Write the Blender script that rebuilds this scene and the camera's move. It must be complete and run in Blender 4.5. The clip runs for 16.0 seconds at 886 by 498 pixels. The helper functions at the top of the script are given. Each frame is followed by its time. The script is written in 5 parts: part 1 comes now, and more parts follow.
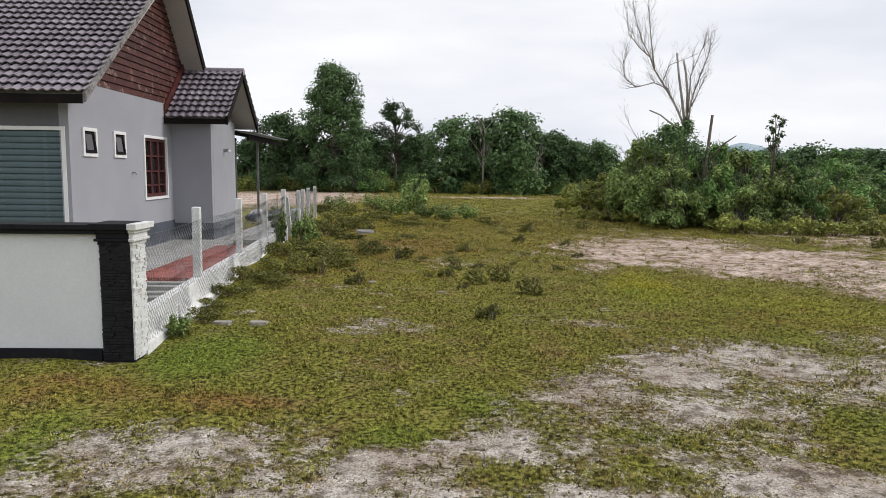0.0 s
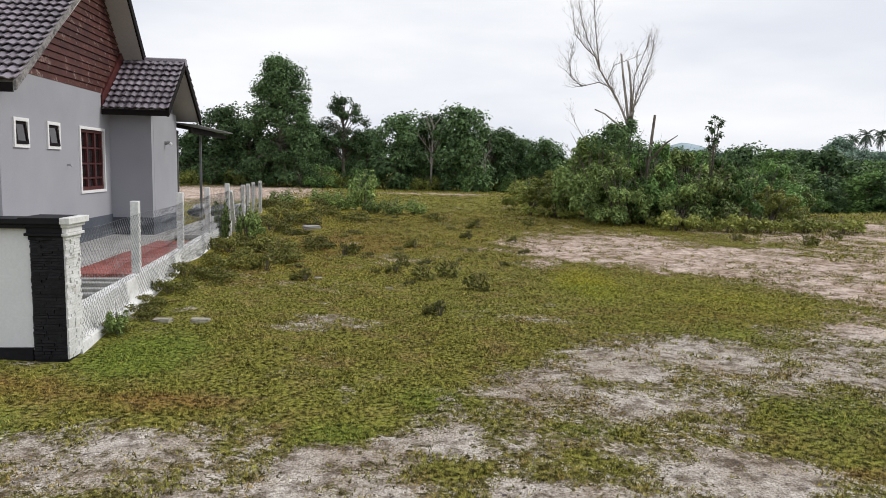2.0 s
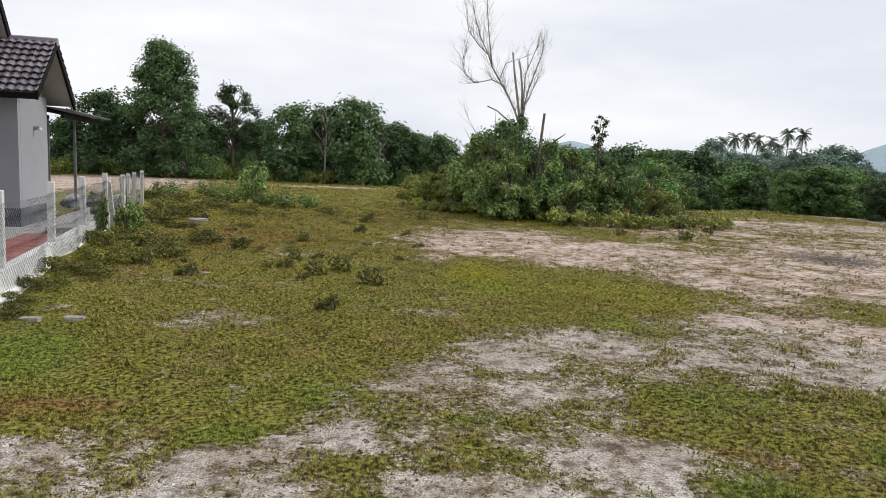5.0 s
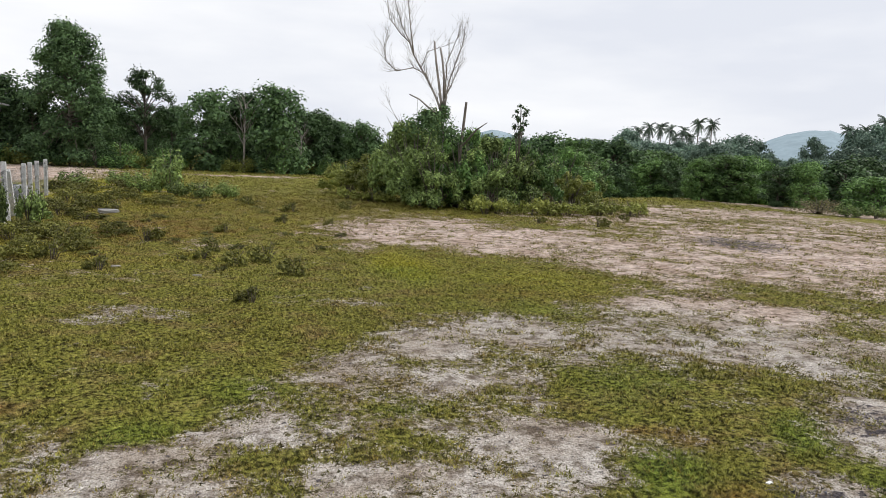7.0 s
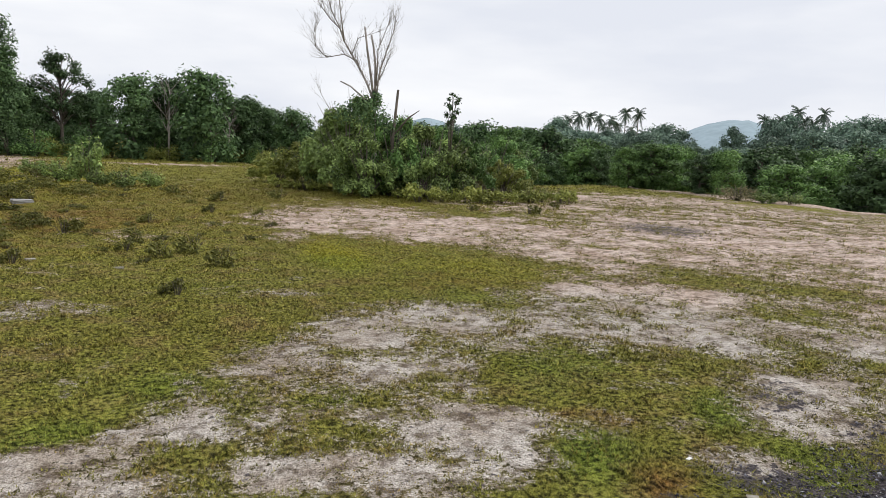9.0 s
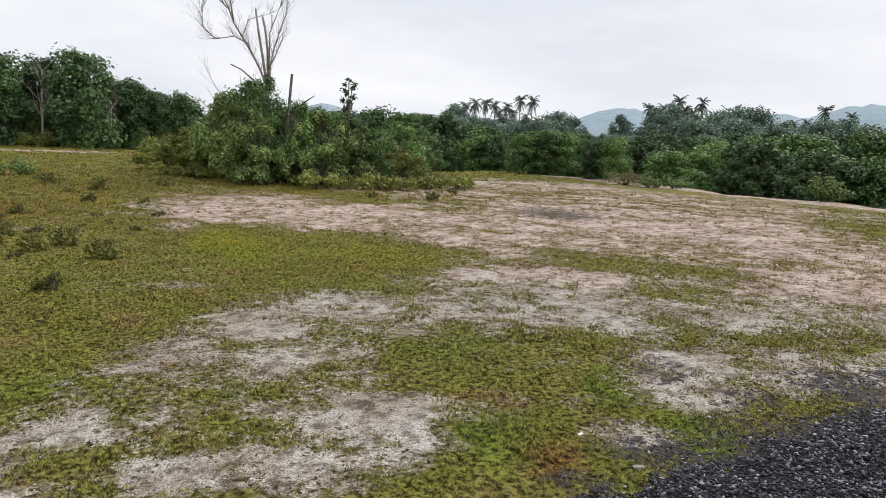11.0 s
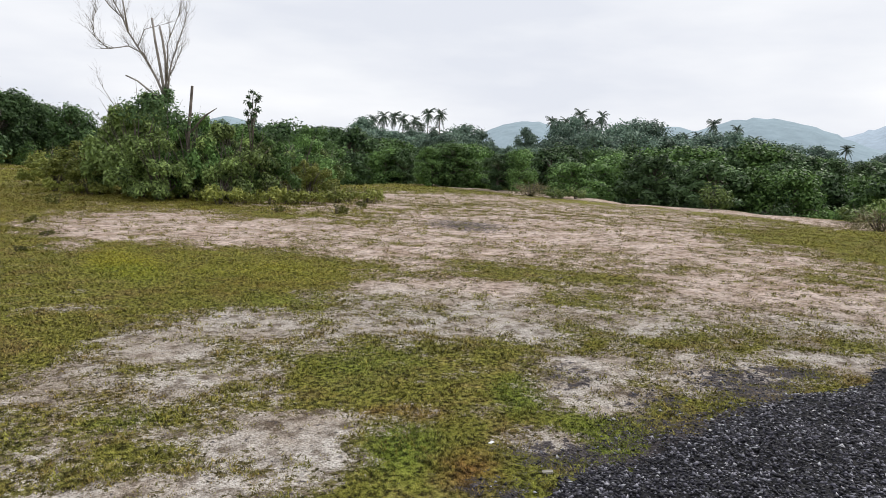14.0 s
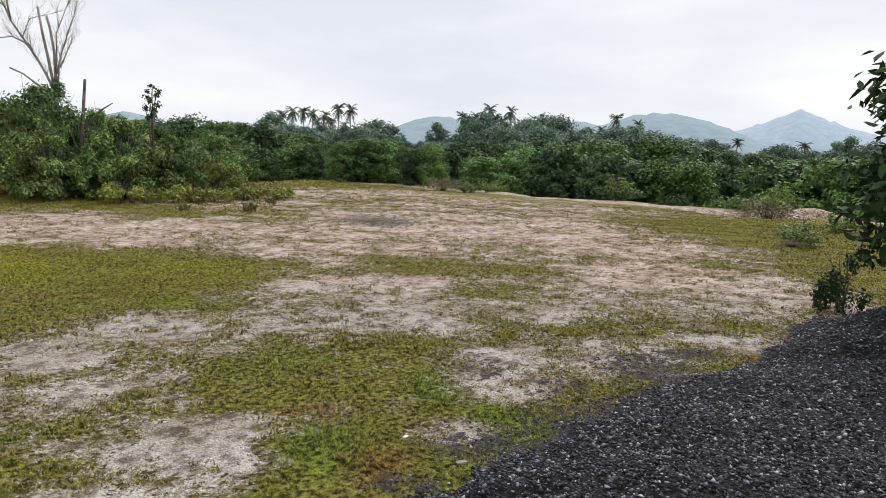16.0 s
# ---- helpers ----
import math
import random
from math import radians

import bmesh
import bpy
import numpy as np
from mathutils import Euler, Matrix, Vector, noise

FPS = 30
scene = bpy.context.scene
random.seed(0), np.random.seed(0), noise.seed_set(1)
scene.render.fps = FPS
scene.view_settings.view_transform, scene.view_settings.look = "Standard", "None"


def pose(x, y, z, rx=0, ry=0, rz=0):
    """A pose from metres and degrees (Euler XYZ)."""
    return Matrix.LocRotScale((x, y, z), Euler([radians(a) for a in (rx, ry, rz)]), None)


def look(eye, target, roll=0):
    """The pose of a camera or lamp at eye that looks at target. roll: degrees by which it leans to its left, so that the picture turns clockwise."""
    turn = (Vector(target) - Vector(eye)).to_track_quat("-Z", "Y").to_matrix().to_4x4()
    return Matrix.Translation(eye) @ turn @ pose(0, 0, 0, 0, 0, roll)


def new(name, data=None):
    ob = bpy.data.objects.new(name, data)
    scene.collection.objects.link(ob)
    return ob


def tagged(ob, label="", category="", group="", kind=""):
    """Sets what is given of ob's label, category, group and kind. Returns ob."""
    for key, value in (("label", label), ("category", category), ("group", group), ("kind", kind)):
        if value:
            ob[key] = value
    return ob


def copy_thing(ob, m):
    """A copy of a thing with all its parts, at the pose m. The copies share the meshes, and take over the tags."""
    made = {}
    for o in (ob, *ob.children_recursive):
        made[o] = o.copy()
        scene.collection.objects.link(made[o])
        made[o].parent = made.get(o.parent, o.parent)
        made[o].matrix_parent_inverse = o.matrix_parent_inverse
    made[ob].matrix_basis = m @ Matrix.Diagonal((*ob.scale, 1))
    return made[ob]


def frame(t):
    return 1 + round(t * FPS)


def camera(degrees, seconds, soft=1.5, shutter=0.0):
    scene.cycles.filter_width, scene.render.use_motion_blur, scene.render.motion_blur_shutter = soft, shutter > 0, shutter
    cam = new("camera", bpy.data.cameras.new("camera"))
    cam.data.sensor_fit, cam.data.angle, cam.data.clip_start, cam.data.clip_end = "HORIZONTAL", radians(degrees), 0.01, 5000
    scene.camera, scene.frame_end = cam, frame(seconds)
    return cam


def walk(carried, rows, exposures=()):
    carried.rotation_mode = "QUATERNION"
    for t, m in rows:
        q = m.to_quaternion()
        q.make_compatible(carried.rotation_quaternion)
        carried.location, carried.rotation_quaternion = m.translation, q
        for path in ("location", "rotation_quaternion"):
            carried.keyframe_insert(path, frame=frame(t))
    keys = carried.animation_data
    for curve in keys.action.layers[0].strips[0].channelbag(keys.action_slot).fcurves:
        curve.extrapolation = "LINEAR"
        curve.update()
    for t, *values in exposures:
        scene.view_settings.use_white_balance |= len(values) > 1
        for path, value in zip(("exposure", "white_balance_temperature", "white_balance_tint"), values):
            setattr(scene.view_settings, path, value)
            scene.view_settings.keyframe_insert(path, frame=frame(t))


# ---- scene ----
cam = camera(64.5, 16.0, soft=0.1)
PATH = [
    (0, (0.000, 0.000, 1.736), (0.0123, 1.9874, 1.5127), 0.63),
    (0.5, (0.006, 0.007, 1.733), (0.0501, 1.9933, 1.5048), 0.50),
    (1, (0.008, 0.007, 1.731), (0.0893, 1.9921, 1.5045), 0.84),
    (1.5, (0.009, 0.018, 1.733), (0.1395, 1.9999, 1.5026), 1.24),
    (2, (0.015, 0.015, 1.732), (0.1744, 1.9948, 1.5005), 1.26),
    (2.5, (0.014, 0.016, 1.733), (0.2327, 1.9887, 1.4887), 1.59),
    (3, (0.013, 0.021, 1.728), (0.2861, 1.9865, 1.4812), 1.64),
    (3.5, (0.017, 0.018, 1.730), (0.3399, 1.9790, 1.5019), 1.70),
    (4, (0.018, 0.019, 1.731), (0.3849, 1.9719, 1.5040), 1.90),
    (6.5, (0.052, 0.028, 1.729), (0.6622, 1.9150, 1.4668), 2.54),
    (7, (0.058, 0.026, 1.729), (0.7186, 1.8958, 1.4670), 2.37),
    (7.5, (0.063, 0.023, 1.732), (0.7473, 1.8830, 1.4662), 2.37),
    (8, (0.075, 0.016, 1.731), (0.8265, 1.8500, 1.4637), 2.71),
    (8.5, (0.079, 0.013, 1.734), (0.8838, 1.8235, 1.4600), 2.81),
    (9, (0.086, 0.020, 1.731), (0.9190, 1.8153, 1.4437), 2.48),
    (9.5, (0.091, 0.015, 1.733), (0.9966, 1.7758, 1.4508), 2.77),
    (10, (0.101, 0.016, 1.728), (1.0886, 1.7302, 1.4376), 2.66),
    (12.5, (0.131, 0.027, 1.734), (1.2928, 1.6256, 1.4275), 3.09),
    (13, (0.133, 0.012, 1.734), (1.3382, 1.5822, 1.4498), 2.94),
    (13.5, (0.143, 0.012, 1.726), (1.3835, 1.5561, 1.4523), 2.58),
    (14, (0.144, 0.012, 1.731), (1.4285, 1.5215, 1.4648), 2.36),
    (14.5, (0.153, 0.010, 1.728), (1.4722, 1.4885, 1.4568), 2.36),
    (15, (0.154, 0.007, 1.730), (1.5040, 1.4595, 1.4687), 2.26),
    (15.5, (0.161, -0.006, 1.728), (1.5740, 1.3838, 1.4613), 2.19),
    (16, (0.169, -0.003, 1.725), (1.6289, 1.3368, 1.4547), 1.92),
]
walk(cam, [(t, look(eye, target, roll)) for t, eye, target, roll in PATH])

# ---- light: a bright overcast sky, soft sun from the open side of the field ----
SUN_EL, SUN_AZ = radians(42), radians(80)
world = bpy.data.worlds.new("overcast_sky")
scene.world = world
world.use_nodes = True
wn, wl = world.node_tree.nodes, world.node_tree.links
wn.clear()
w_out, w_bg = wn.new("ShaderNodeOutputWorld"), wn.new("ShaderNodeBackground")
w_sky = wn.new("ShaderNodeTexSky")
w_sky.sky_type, w_sky.sun_disc = "NISHITA", False
w_sky.sun_elevation, w_sky.sun_rotation = SUN_EL, SUN_AZ
w_sky.air_density, w_sky.dust_density = 1.0, 2.0
w_coord, w_map = wn.new("ShaderNodeTexCoord"), wn.new("ShaderNodeMapping")
w_map.inputs["Scale"].default_value = (1.6, 1.6, 6.5)
w_noise = wn.new("ShaderNodeTexNoise")
w_noise.inputs["Scale"].default_value, w_noise.inputs["Detail"].default_value = 1.3, 5.0
w_noise.inputs["Roughness"].default_value = 0.5
w_ramp = wn.new("ShaderNodeValToRGB")
w_ramp.color_ramp.elements[0].position, w_ramp.color_ramp.elements[0].color = 0.36, (7.5, 7.8, 8.55, 1)
w_ramp.color_ramp.elements[1].position, w_ramp.color_ramp.elements[1].color = 0.64, (9.5, 9.6, 9.85, 1)
w_mix = wn.new("ShaderNodeMixRGB")
w_mix.inputs[0].default_value = 0.99
w_bg.inputs["Strength"].default_value = 0.105
wl.new(w_coord.outputs["Generated"], w_map.inputs["Vector"])
wl.new(w_map.outputs[0], w_noise.inputs["Vector"])
wl.new(w_noise.outputs["Fac"], w_ramp.inputs[0])
wl.new(w_sky.outputs[0], w_mix.inputs[1])
wl.new(w_ramp.outputs[0], w_mix.inputs[2])
wl.new(w_mix.outputs[0], w_bg.inputs["Color"])
wl.new(w_bg.outputs[0], w_out.inputs["Surface"])
sun = new("sun", bpy.data.lights.new("sun", "SUN"))
sun.data.energy, sun.data.angle, sun.data.color = 2.0, radians(15), (1.0, 0.96, 0.9)
sun.matrix_world = look((0, 0, 40), (-math.cos(SUN_EL) * math.sin(SUN_AZ) * 40, -math.cos(SUN_EL) * math.cos(SUN_AZ) * 40, 40 - 40 * math.sin(SUN_EL)))


# ---- materials ----
def material(name, rough=0.8, metal=0.0, spec=0.3):
    m = bpy.data.materials.new(name)
    m.use_nodes = True
    b = m.node_tree.nodes["Principled BSDF"]
    b.inputs["Roughness"].default_value, b.inputs["Metallic"].default_value = rough, metal
    b.inputs["Specular IOR Level"].default_value = spec
    return m, m.node_tree.nodes, m.node_tree.links, b


def noise_tex(nodes, links, vec, scale, detail=4.0, rough=0.55):
    n = nodes.new("ShaderNodeTexNoise")
    n.inputs["Scale"].default_value, n.inputs["Detail"].default_value, n.inputs["Roughness"].default_value = scale, detail, rough
    links.new(vec, n.inputs["Vector"])
    return n.outputs["Fac"]


def ramp(nodes, links, fac, *stops):
    r = nodes.new("ShaderNodeValToRGB")
    e = r.color_ramp.elements
    while len(e) < len(stops):
        e.new(0.5)
    for el, (p, c) in zip(e, stops):
        el.position, el.color = p, (*c, 1) if len(c) == 3 else c
    links.new(fac, r.inputs[0])
    return r.outputs[0]


def mix(nodes, links, fac, a, b, mode="MIX"):
    n = nodes.new("ShaderNodeMixRGB")
    n.blend_type = mode
    for s, v in zip(n.inputs, (fac, a, b)):
        if isinstance(v, (int, float)):
            s.default_value = v
        elif isinstance(v, tuple):
            s.default_value = (*v, 1)
        else:
            links.new(v, s)
    return n.outputs[0]


def calc(nodes, links, op, a, b=0.0, clamp=False):
    n = nodes.new("ShaderNodeMath")
    n.operation, n.use_clamp = op, clamp
    for s, v in zip(n.inputs, (a, b)):
        if isinstance(v, (int, float)):
            s.default_value = v
        else:
            links.new(v, s)
    return n.outputs[0]


def bump(nodes, links, shader, height, strength, distance):
    n = nodes.new("ShaderNodeBump")
    n.inputs["Strength"].default_value, n.inputs["Distance"].default_value = strength, distance
    links.new(height, n.inputs["Height"])
    links.new(n.outputs[0], shader.inputs["Normal"])


def surface(name, light, dark, fine=60.0, coarse=2.0, rough=0.8, metal=0.0, relief=0.002, spec=0.3, stain=None, vary=0.0, whole=False):
    """A surface with grain, broad unevenness and, where given, stains of another colour."""
    m, nodes, links, b = material(name, rough, metal, spec)
    pos = nodes.new("ShaderNodeNewGeometry").outputs["Position"] if whole else nodes.new("ShaderNodeTexCoord").outputs["Object"]
    grain, broad = noise_tex(nodes, links, pos, fine), noise_tex(nodes, links, pos, coarse, 3.0)
    f = calc(nodes, links, "ADD", calc(nodes, links, "MULTIPLY", grain, 0.45), calc(nodes, links, "MULTIPLY", broad, 0.55))
    col = ramp(nodes, links, f, (0.36, dark), (0.62, light))
    if stain:
        s = noise_tex(nodes, links, pos, coarse * 2.3, 6.0, 0.7)
        col = mix(nodes, links, ramp(nodes, links, s, (0.56, (0, 0, 0)), (0.68, (0.8, 0.8, 0.8))), col, stain)
    if vary:
        info = nodes.new("ShaderNodeObjectInfo")
        v = calc(nodes, links, "ADD", calc(nodes, links, "MULTIPLY", info.outputs["Random"], 2 * vary), 1 - vary)
        col = mix(nodes, links, 1.0, col, v, "MULTIPLY")
    links.new(col, b.inputs["Base Color"])
    if relief:
        bump(nodes, links, b, grain, 0.6, relief)
    return m


def leafage(name, light, dark, translucent=0.16, rough=0.55):
    """Leaves: each island its own shade between two greens, drifting over the plant."""
    m, nodes, links, b = material(name, rough, 0.0, 0.14)
    geo = nodes.new("ShaderNodeNewGeometry")
    drift = noise_tex(nodes, links, geo.outputs["Position"], 0.55, 2.0)
    f = calc(nodes, links, "ADD", calc(nodes, links, "MULTIPLY", geo.outputs["Random Per Island"], 0.55), calc(nodes, links, "MULTIPLY", drift, 0.6))
    col = ramp(nodes, links, f, (0.2, dark), (0.8, light))
    info = nodes.new("ShaderNodeObjectInfo")
    v = calc(nodes, links, "ADD", calc(nodes, links, "MULTIPLY", info.outputs["Random"], 0.7), 0.7)
    col = mix(nodes, links, 1.0, col, v, "MULTIPLY")
    links.new(col, b.inputs["Base Color"])
    t, mx = nodes.new("ShaderNodeBsdfTranslucent"), nodes.new("ShaderNodeMixShader")
    links.new(col, t.inputs["Color"])
    mx.inputs[0].default_value = translucent
    links.new(b.outputs[0], mx.inputs[1])
    links.new(t.outputs[0], mx.inputs[2])
    links.new(mx.outputs[0], nodes["Material Output"].inputs["Surface"])
    return m


def grass_colour(nodes, links):
    """Olive turf with straw, brown and fresh green drifts, from the ground position and its lush attribute."""
    pos = nodes.new("ShaderNodeNewGeometry").outputs["Position"]
    lush = nodes.new("ShaderNodeAttribute")
    lush.attribute_name = "lush"
    big, mid, fine = noise_tex(nodes, links, pos, 0.33, 4.0), noise_tex(nodes, links, pos, 2.2, 4.0, 0.65), noise_tex(nodes, links, pos, 26.0, 3.0)
    olive = ramp(nodes, links, fine, (0.3, (0.05, 0.048, 0.009)), (0.52, (0.19, 0.19, 0.035)), (0.72, (0.33, 0.32, 0.075)))
    straw = ramp(nodes, links, fine, (0.3, (0.1, 0.068, 0.024)), (0.7, (0.36, 0.26, 0.12)))
    far_off = nodes.new("ShaderNodeAttribute")
    far_off.attribute_name = "clay"
    fresh = mix(nodes, links, far_off.outputs["Fac"], ramp(nodes, links, fine, (0.3, (0.05, 0.085, 0.012)), (0.7, (0.215, 0.295, 0.04))), ramp(nodes, links, fine, (0.3, (0.085, 0.09, 0.008)), (0.7, (0.42, 0.39, 0.03))))
    col = mix(nodes, links, ramp(nodes, links, mid, (0.48, (0, 0, 0)), (0.7, (0.7, 0.7, 0.7))), olive, straw)
    g = calc(nodes, links, "ADD", lush.outputs["Fac"], calc(nodes, links, "MULTIPLY", calc(nodes, links, "SUBTRACT", big, 0.48), 1.9), True)
    g = calc(nodes, links, "MULTIPLY", g, calc(nodes, links, "ADD", mid, 0.35), True)
    col = mix(nodes, links, g, col, fresh)
    rust = nodes.new("ShaderNodeAttribute")
    rust.attribute_name = "rust"
    brown = ramp(nodes, links, fine, (0.3, (0.085, 0.04, 0.012)), (0.7, (0.34, 0.19, 0.06)))
    r = calc(nodes, links, "MULTIPLY", rust.outputs["Fac"], calc(nodes, links, "ADD", calc(nodes, links, "MULTIPLY", calc(nodes, links, "SUBTRACT", mid, 0.5), 3.0), 0.7), True)
    col = mix(nodes, links, r, col, brown)
    # clump variation: the small shadows between tufts, darkened into the colour
    tuft_shade = ramp(nodes, links, noise_tex(nodes, links, pos, 26.0, 4.0, 0.75), (0.4, (0.4, 0.39, 0.38)), (0.52, (1.2, 1.18, 1.16)))
    return mix(nodes, links, 1.0, col, tuft_shade, "MULTIPLY"), pos, mid, fine


def ground_material():
    m, nodes, links, b = material("turf_and_sand", 0.95, 0.0, 0.1)
    grass, pos, mid, fine = grass_colour(nodes, links)
    bare, damp = nodes.new("ShaderNodeAttribute"), nodes.new("ShaderNodeAttribute")
    bare.attribute_name, damp.attribute_name = "bare", "tar"
    grit, tufts = noise_tex(nodes, links, pos, 70.0, 2.0, 0.7), noise_tex(nodes, links, pos, 13.0, 6.0, 0.72)
    sand = ramp(nodes, links, grit, (0.3, (0.22, 0.19, 0.16)), (0.48, (0.51, 0.47, 0.43)), (0.7, (0.73, 0.695, 0.66)))
    clay = ramp(nodes, links, grit, (0.3, (0.36, 0.28, 0.235)), (0.64, (0.86, 0.72, 0.65)))
    reddish = nodes.new("ShaderNodeAttribute")
    reddish.attribute_name = "clay"
    sand = mix(nodes, links, calc(nodes, links, "MULTIPLY", reddish.outputs["Fac"], 0.9), sand, clay)
    dirt = ramp(nodes, links, noise_tex(nodes, links, pos, 6.0, 6.0, 0.7), (0.38, (0.36, 0.32, 0.28)), (0.53, (1, 1, 1)))
    sand = mix(nodes, links, 1.0, sand, dirt, "MULTIPLY")
    worn_tone = ramp(nodes, links, noise_tex(nodes, links, pos, 1.4, 5.0, 0.65), (0.4, (0.84, 0.77, 0.7)), (0.58, (1.18, 1.17, 1.16)))
    sand = mix(nodes, links, 1.0, sand, worn_tone, "MULTIPLY")
    litter = ramp(nodes, links, noise_tex(nodes, links, pos, 21.0, 5.0, 0.75), (0.43, (0.42, 0.36, 0.27)), (0.53, (1, 1, 1)))
    sand = mix(nodes, links, ramp(nodes, links, bare.outputs["Fac"], (0.6, (0.95, 0.95, 0.95)), (1.1, (0.3, 0.3, 0.3))), sand, mix(nodes, links, 1.0, sand, litter, "MULTIPLY"))
    edge = calc(nodes, links, "ADD", calc(nodes, links, "MULTIPLY", calc(nodes, links, "SUBTRACT", tufts, 0.5), 4.6), calc(nodes, links, "MULTIPLY", calc(nodes, links, "SUBTRACT", grit, 0.5), 1.0))
    gate = ramp(nodes, links, bare.outputs["Fac"], (0.1, (0.3, 0.3, 0.3)), (0.45, (1, 1, 1)))
    f = calc(nodes, links, "ADD", bare.outputs["Fac"], calc(nodes, links, "MULTIPLY", edge, gate))
    f = ramp(nodes, links, f, (0.44, (0, 0, 0)), (0.58, (1, 1, 1)))
    worn = ramp(nodes, links, bare.outputs["Fac"], (0.15, (0, 0, 0)), (0.75, (0.8, 0.8, 0.8)))
    grass = mix(nodes, links, worn, grass, ramp(nodes, links, fine, (0.3, (0.06, 0.05, 0.022)), (0.7, (0.25, 0.2, 0.1))))
    col = mix(nodes, links, f, grass, sand)
    tar = ramp(nodes, links, grit, (0.35, (0.014, 0.012, 0.014)), (0.7, (0.15, 0.13, 0.135)))
    tf = ramp(nodes, links, calc(nodes, links, "ADD", damp.outputs["Fac"], calc(nodes, links, "MULTIPLY", edge, 0.9)), (0.46, (0, 0, 0)), (0.6, (1, 1, 1)))
    col = mix(nodes, links, tf, col, tar)
    links.new(col, b.inputs["Base Color"])
    h = calc(nodes, links, "ADD", calc(nodes, links, "MULTIPLY", fine, 0.6), calc(nodes, links, "MULTIPLY", grit, 0.5))
    bump(nodes, links, b, h, 1.0, 0.05)
    return m


def blade_material():
    m, nodes, links, b = material("grass_blades", 0.7, 0.0, 0.15)
    col, *_ = grass_colour(nodes, links)
    geo = nodes.new("ShaderNodeNewGeometry")
    v = calc(nodes, links, "ADD", calc(nodes, links, "MULTIPLY", geo.outputs["Random Per Island"], 0.95), 0.6)
    links.new(mix(nodes, links, 1.0, col, v, "MULTIPLY"), b.inputs["Base Color"])
    return m


M_GROUND, M_BLADE = ground_material(), blade_material()
M_LEAF = leafage("dark_leaves", (0.125, 0.205, 0.082), (0.008, 0.02, 0.011))
M_LEAF_B = leafage("mid_green_leaves", (0.19, 0.32, 0.095), (0.008, 0.026, 0.011))
# greyed and lifted green: the haze over distant woods, put into the colour
M_LEAF_HAZE = leafage("haze_grey_leaves", (0.19, 0.275, 0.2), (0.045, 0.075, 0.066))
M_LEAF_Y = leafage("yellow_green_leaves", (0.3, 0.32, 0.08), (0.07, 0.095, 0.022))
M_LEAF_T = leafage("thicket_leaves", (0.3, 0.4, 0.125), (0.014, 0.03, 0.012))
M_LEAF_O = leafage("olive_weed_leaves", (0.2, 0.2, 0.05), (0.04, 0.044, 0.014))
M_LEAF_D = leafage("dry_brown_leaves", (0.24, 0.21, 0.11), (0.085, 0.078, 0.04), 0.1)
M_LEAF_G = leafage("glossy_leaves", (0.05, 0.09, 0.028), (0.016, 0.032, 0.012), 0.12, 0.55)
# frond greens are greyed too, with the haze of distance in their colour
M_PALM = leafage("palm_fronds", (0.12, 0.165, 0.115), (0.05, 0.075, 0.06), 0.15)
M_BARK = surface("bark", (0.2, 0.17, 0.14), (0.07, 0.058, 0.048), 30, 4, 0.9, relief=0.01)
M_DEAD = surface("bleached_dead_wood", (0.44, 0.4, 0.37), (0.2, 0.175, 0.155), 30, 3, 0.9, relief=0.006)
M_GREY = surface("grey_render", (0.35, 0.355, 0.39), (0.295, 0.298, 0.33), 45, 0.8, 0.85, relief=0.0015)
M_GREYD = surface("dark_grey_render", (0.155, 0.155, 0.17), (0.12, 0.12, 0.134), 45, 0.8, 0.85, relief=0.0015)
M_PLINTH = surface("slate_grey_plinth", (0.095, 0.105, 0.13), (0.06, 0.067, 0.085), 30, 2, 0.8)
M_WHITE = surface("white_wall_paint", (0.76, 0.775, 0.8), (0.68, 0.69, 0.715), 50, 1.2, 0.75, relief=0.001)
M_FRAME = surface("white_gloss_paint", (0.82, 0.82, 0.82), (0.74, 0.74, 0.75), 40, 3, 0.45, relief=0.0005, spec=0.5)
M_POST = surface("weathered_white_paint", (0.78, 0.78, 0.78), (0.55, 0.55, 0.54), 35, 5, 0.85, relief=0.004, stain=(0.38, 0.36, 0.33))
M_BLACK = surface("black_stone_cladding", (0.018, 0.018, 0.023), (0.005, 0.005, 0.007), 40, 12, 0.55, relief=0.012, spec=0.25)
M_BLACKP = surface("black_paint", (0.016, 0.016, 0.019), (0.009, 0.009, 0.011), 40, 4, 0.7, relief=0.001, spec=0.15, stain=(0.03, 0.03, 0.03))
M_TILE = surface("dark_concrete_tile", (0.26, 0.228, 0.265), (0.14, 0.12, 0.142), 40, 1.4, 0.42, relief=0.002, spec=0.45, vary=0.16, whole=True)
M_MORTAR = surface("mortar", (0.3, 0.285, 0.28), (0.08, 0.075, 0.075), 25, 9, 0.95, relief=0.02)
M_BOARD = surface("peeling_red_brown_boards", (0.085, 0.03, 0.025), (0.045, 0.016, 0.014), 50, 2.6, 0.65, relief=0.001, spec=0.2, stain=(0.32, 0.24, 0.21), vary=0.2, whole=True)
M_WOOD = surface("red_brown_timber", (0.1, 0.026, 0.024), (0.05, 0.013, 0.013), 50, 6, 0.45, relief=0.0008, spec=0.4)
M_FASCIA = surface("dark_brown_fascia", (0.016, 0.012, 0.012), (0.008, 0.006, 0.007), 50, 3, 0.75, spec=0.1)
M_SOFFIT = surface("pale_soffit", (0.46, 0.44, 0.42), (0.38, 0.36, 0.35), 30, 1.5, 0.85)
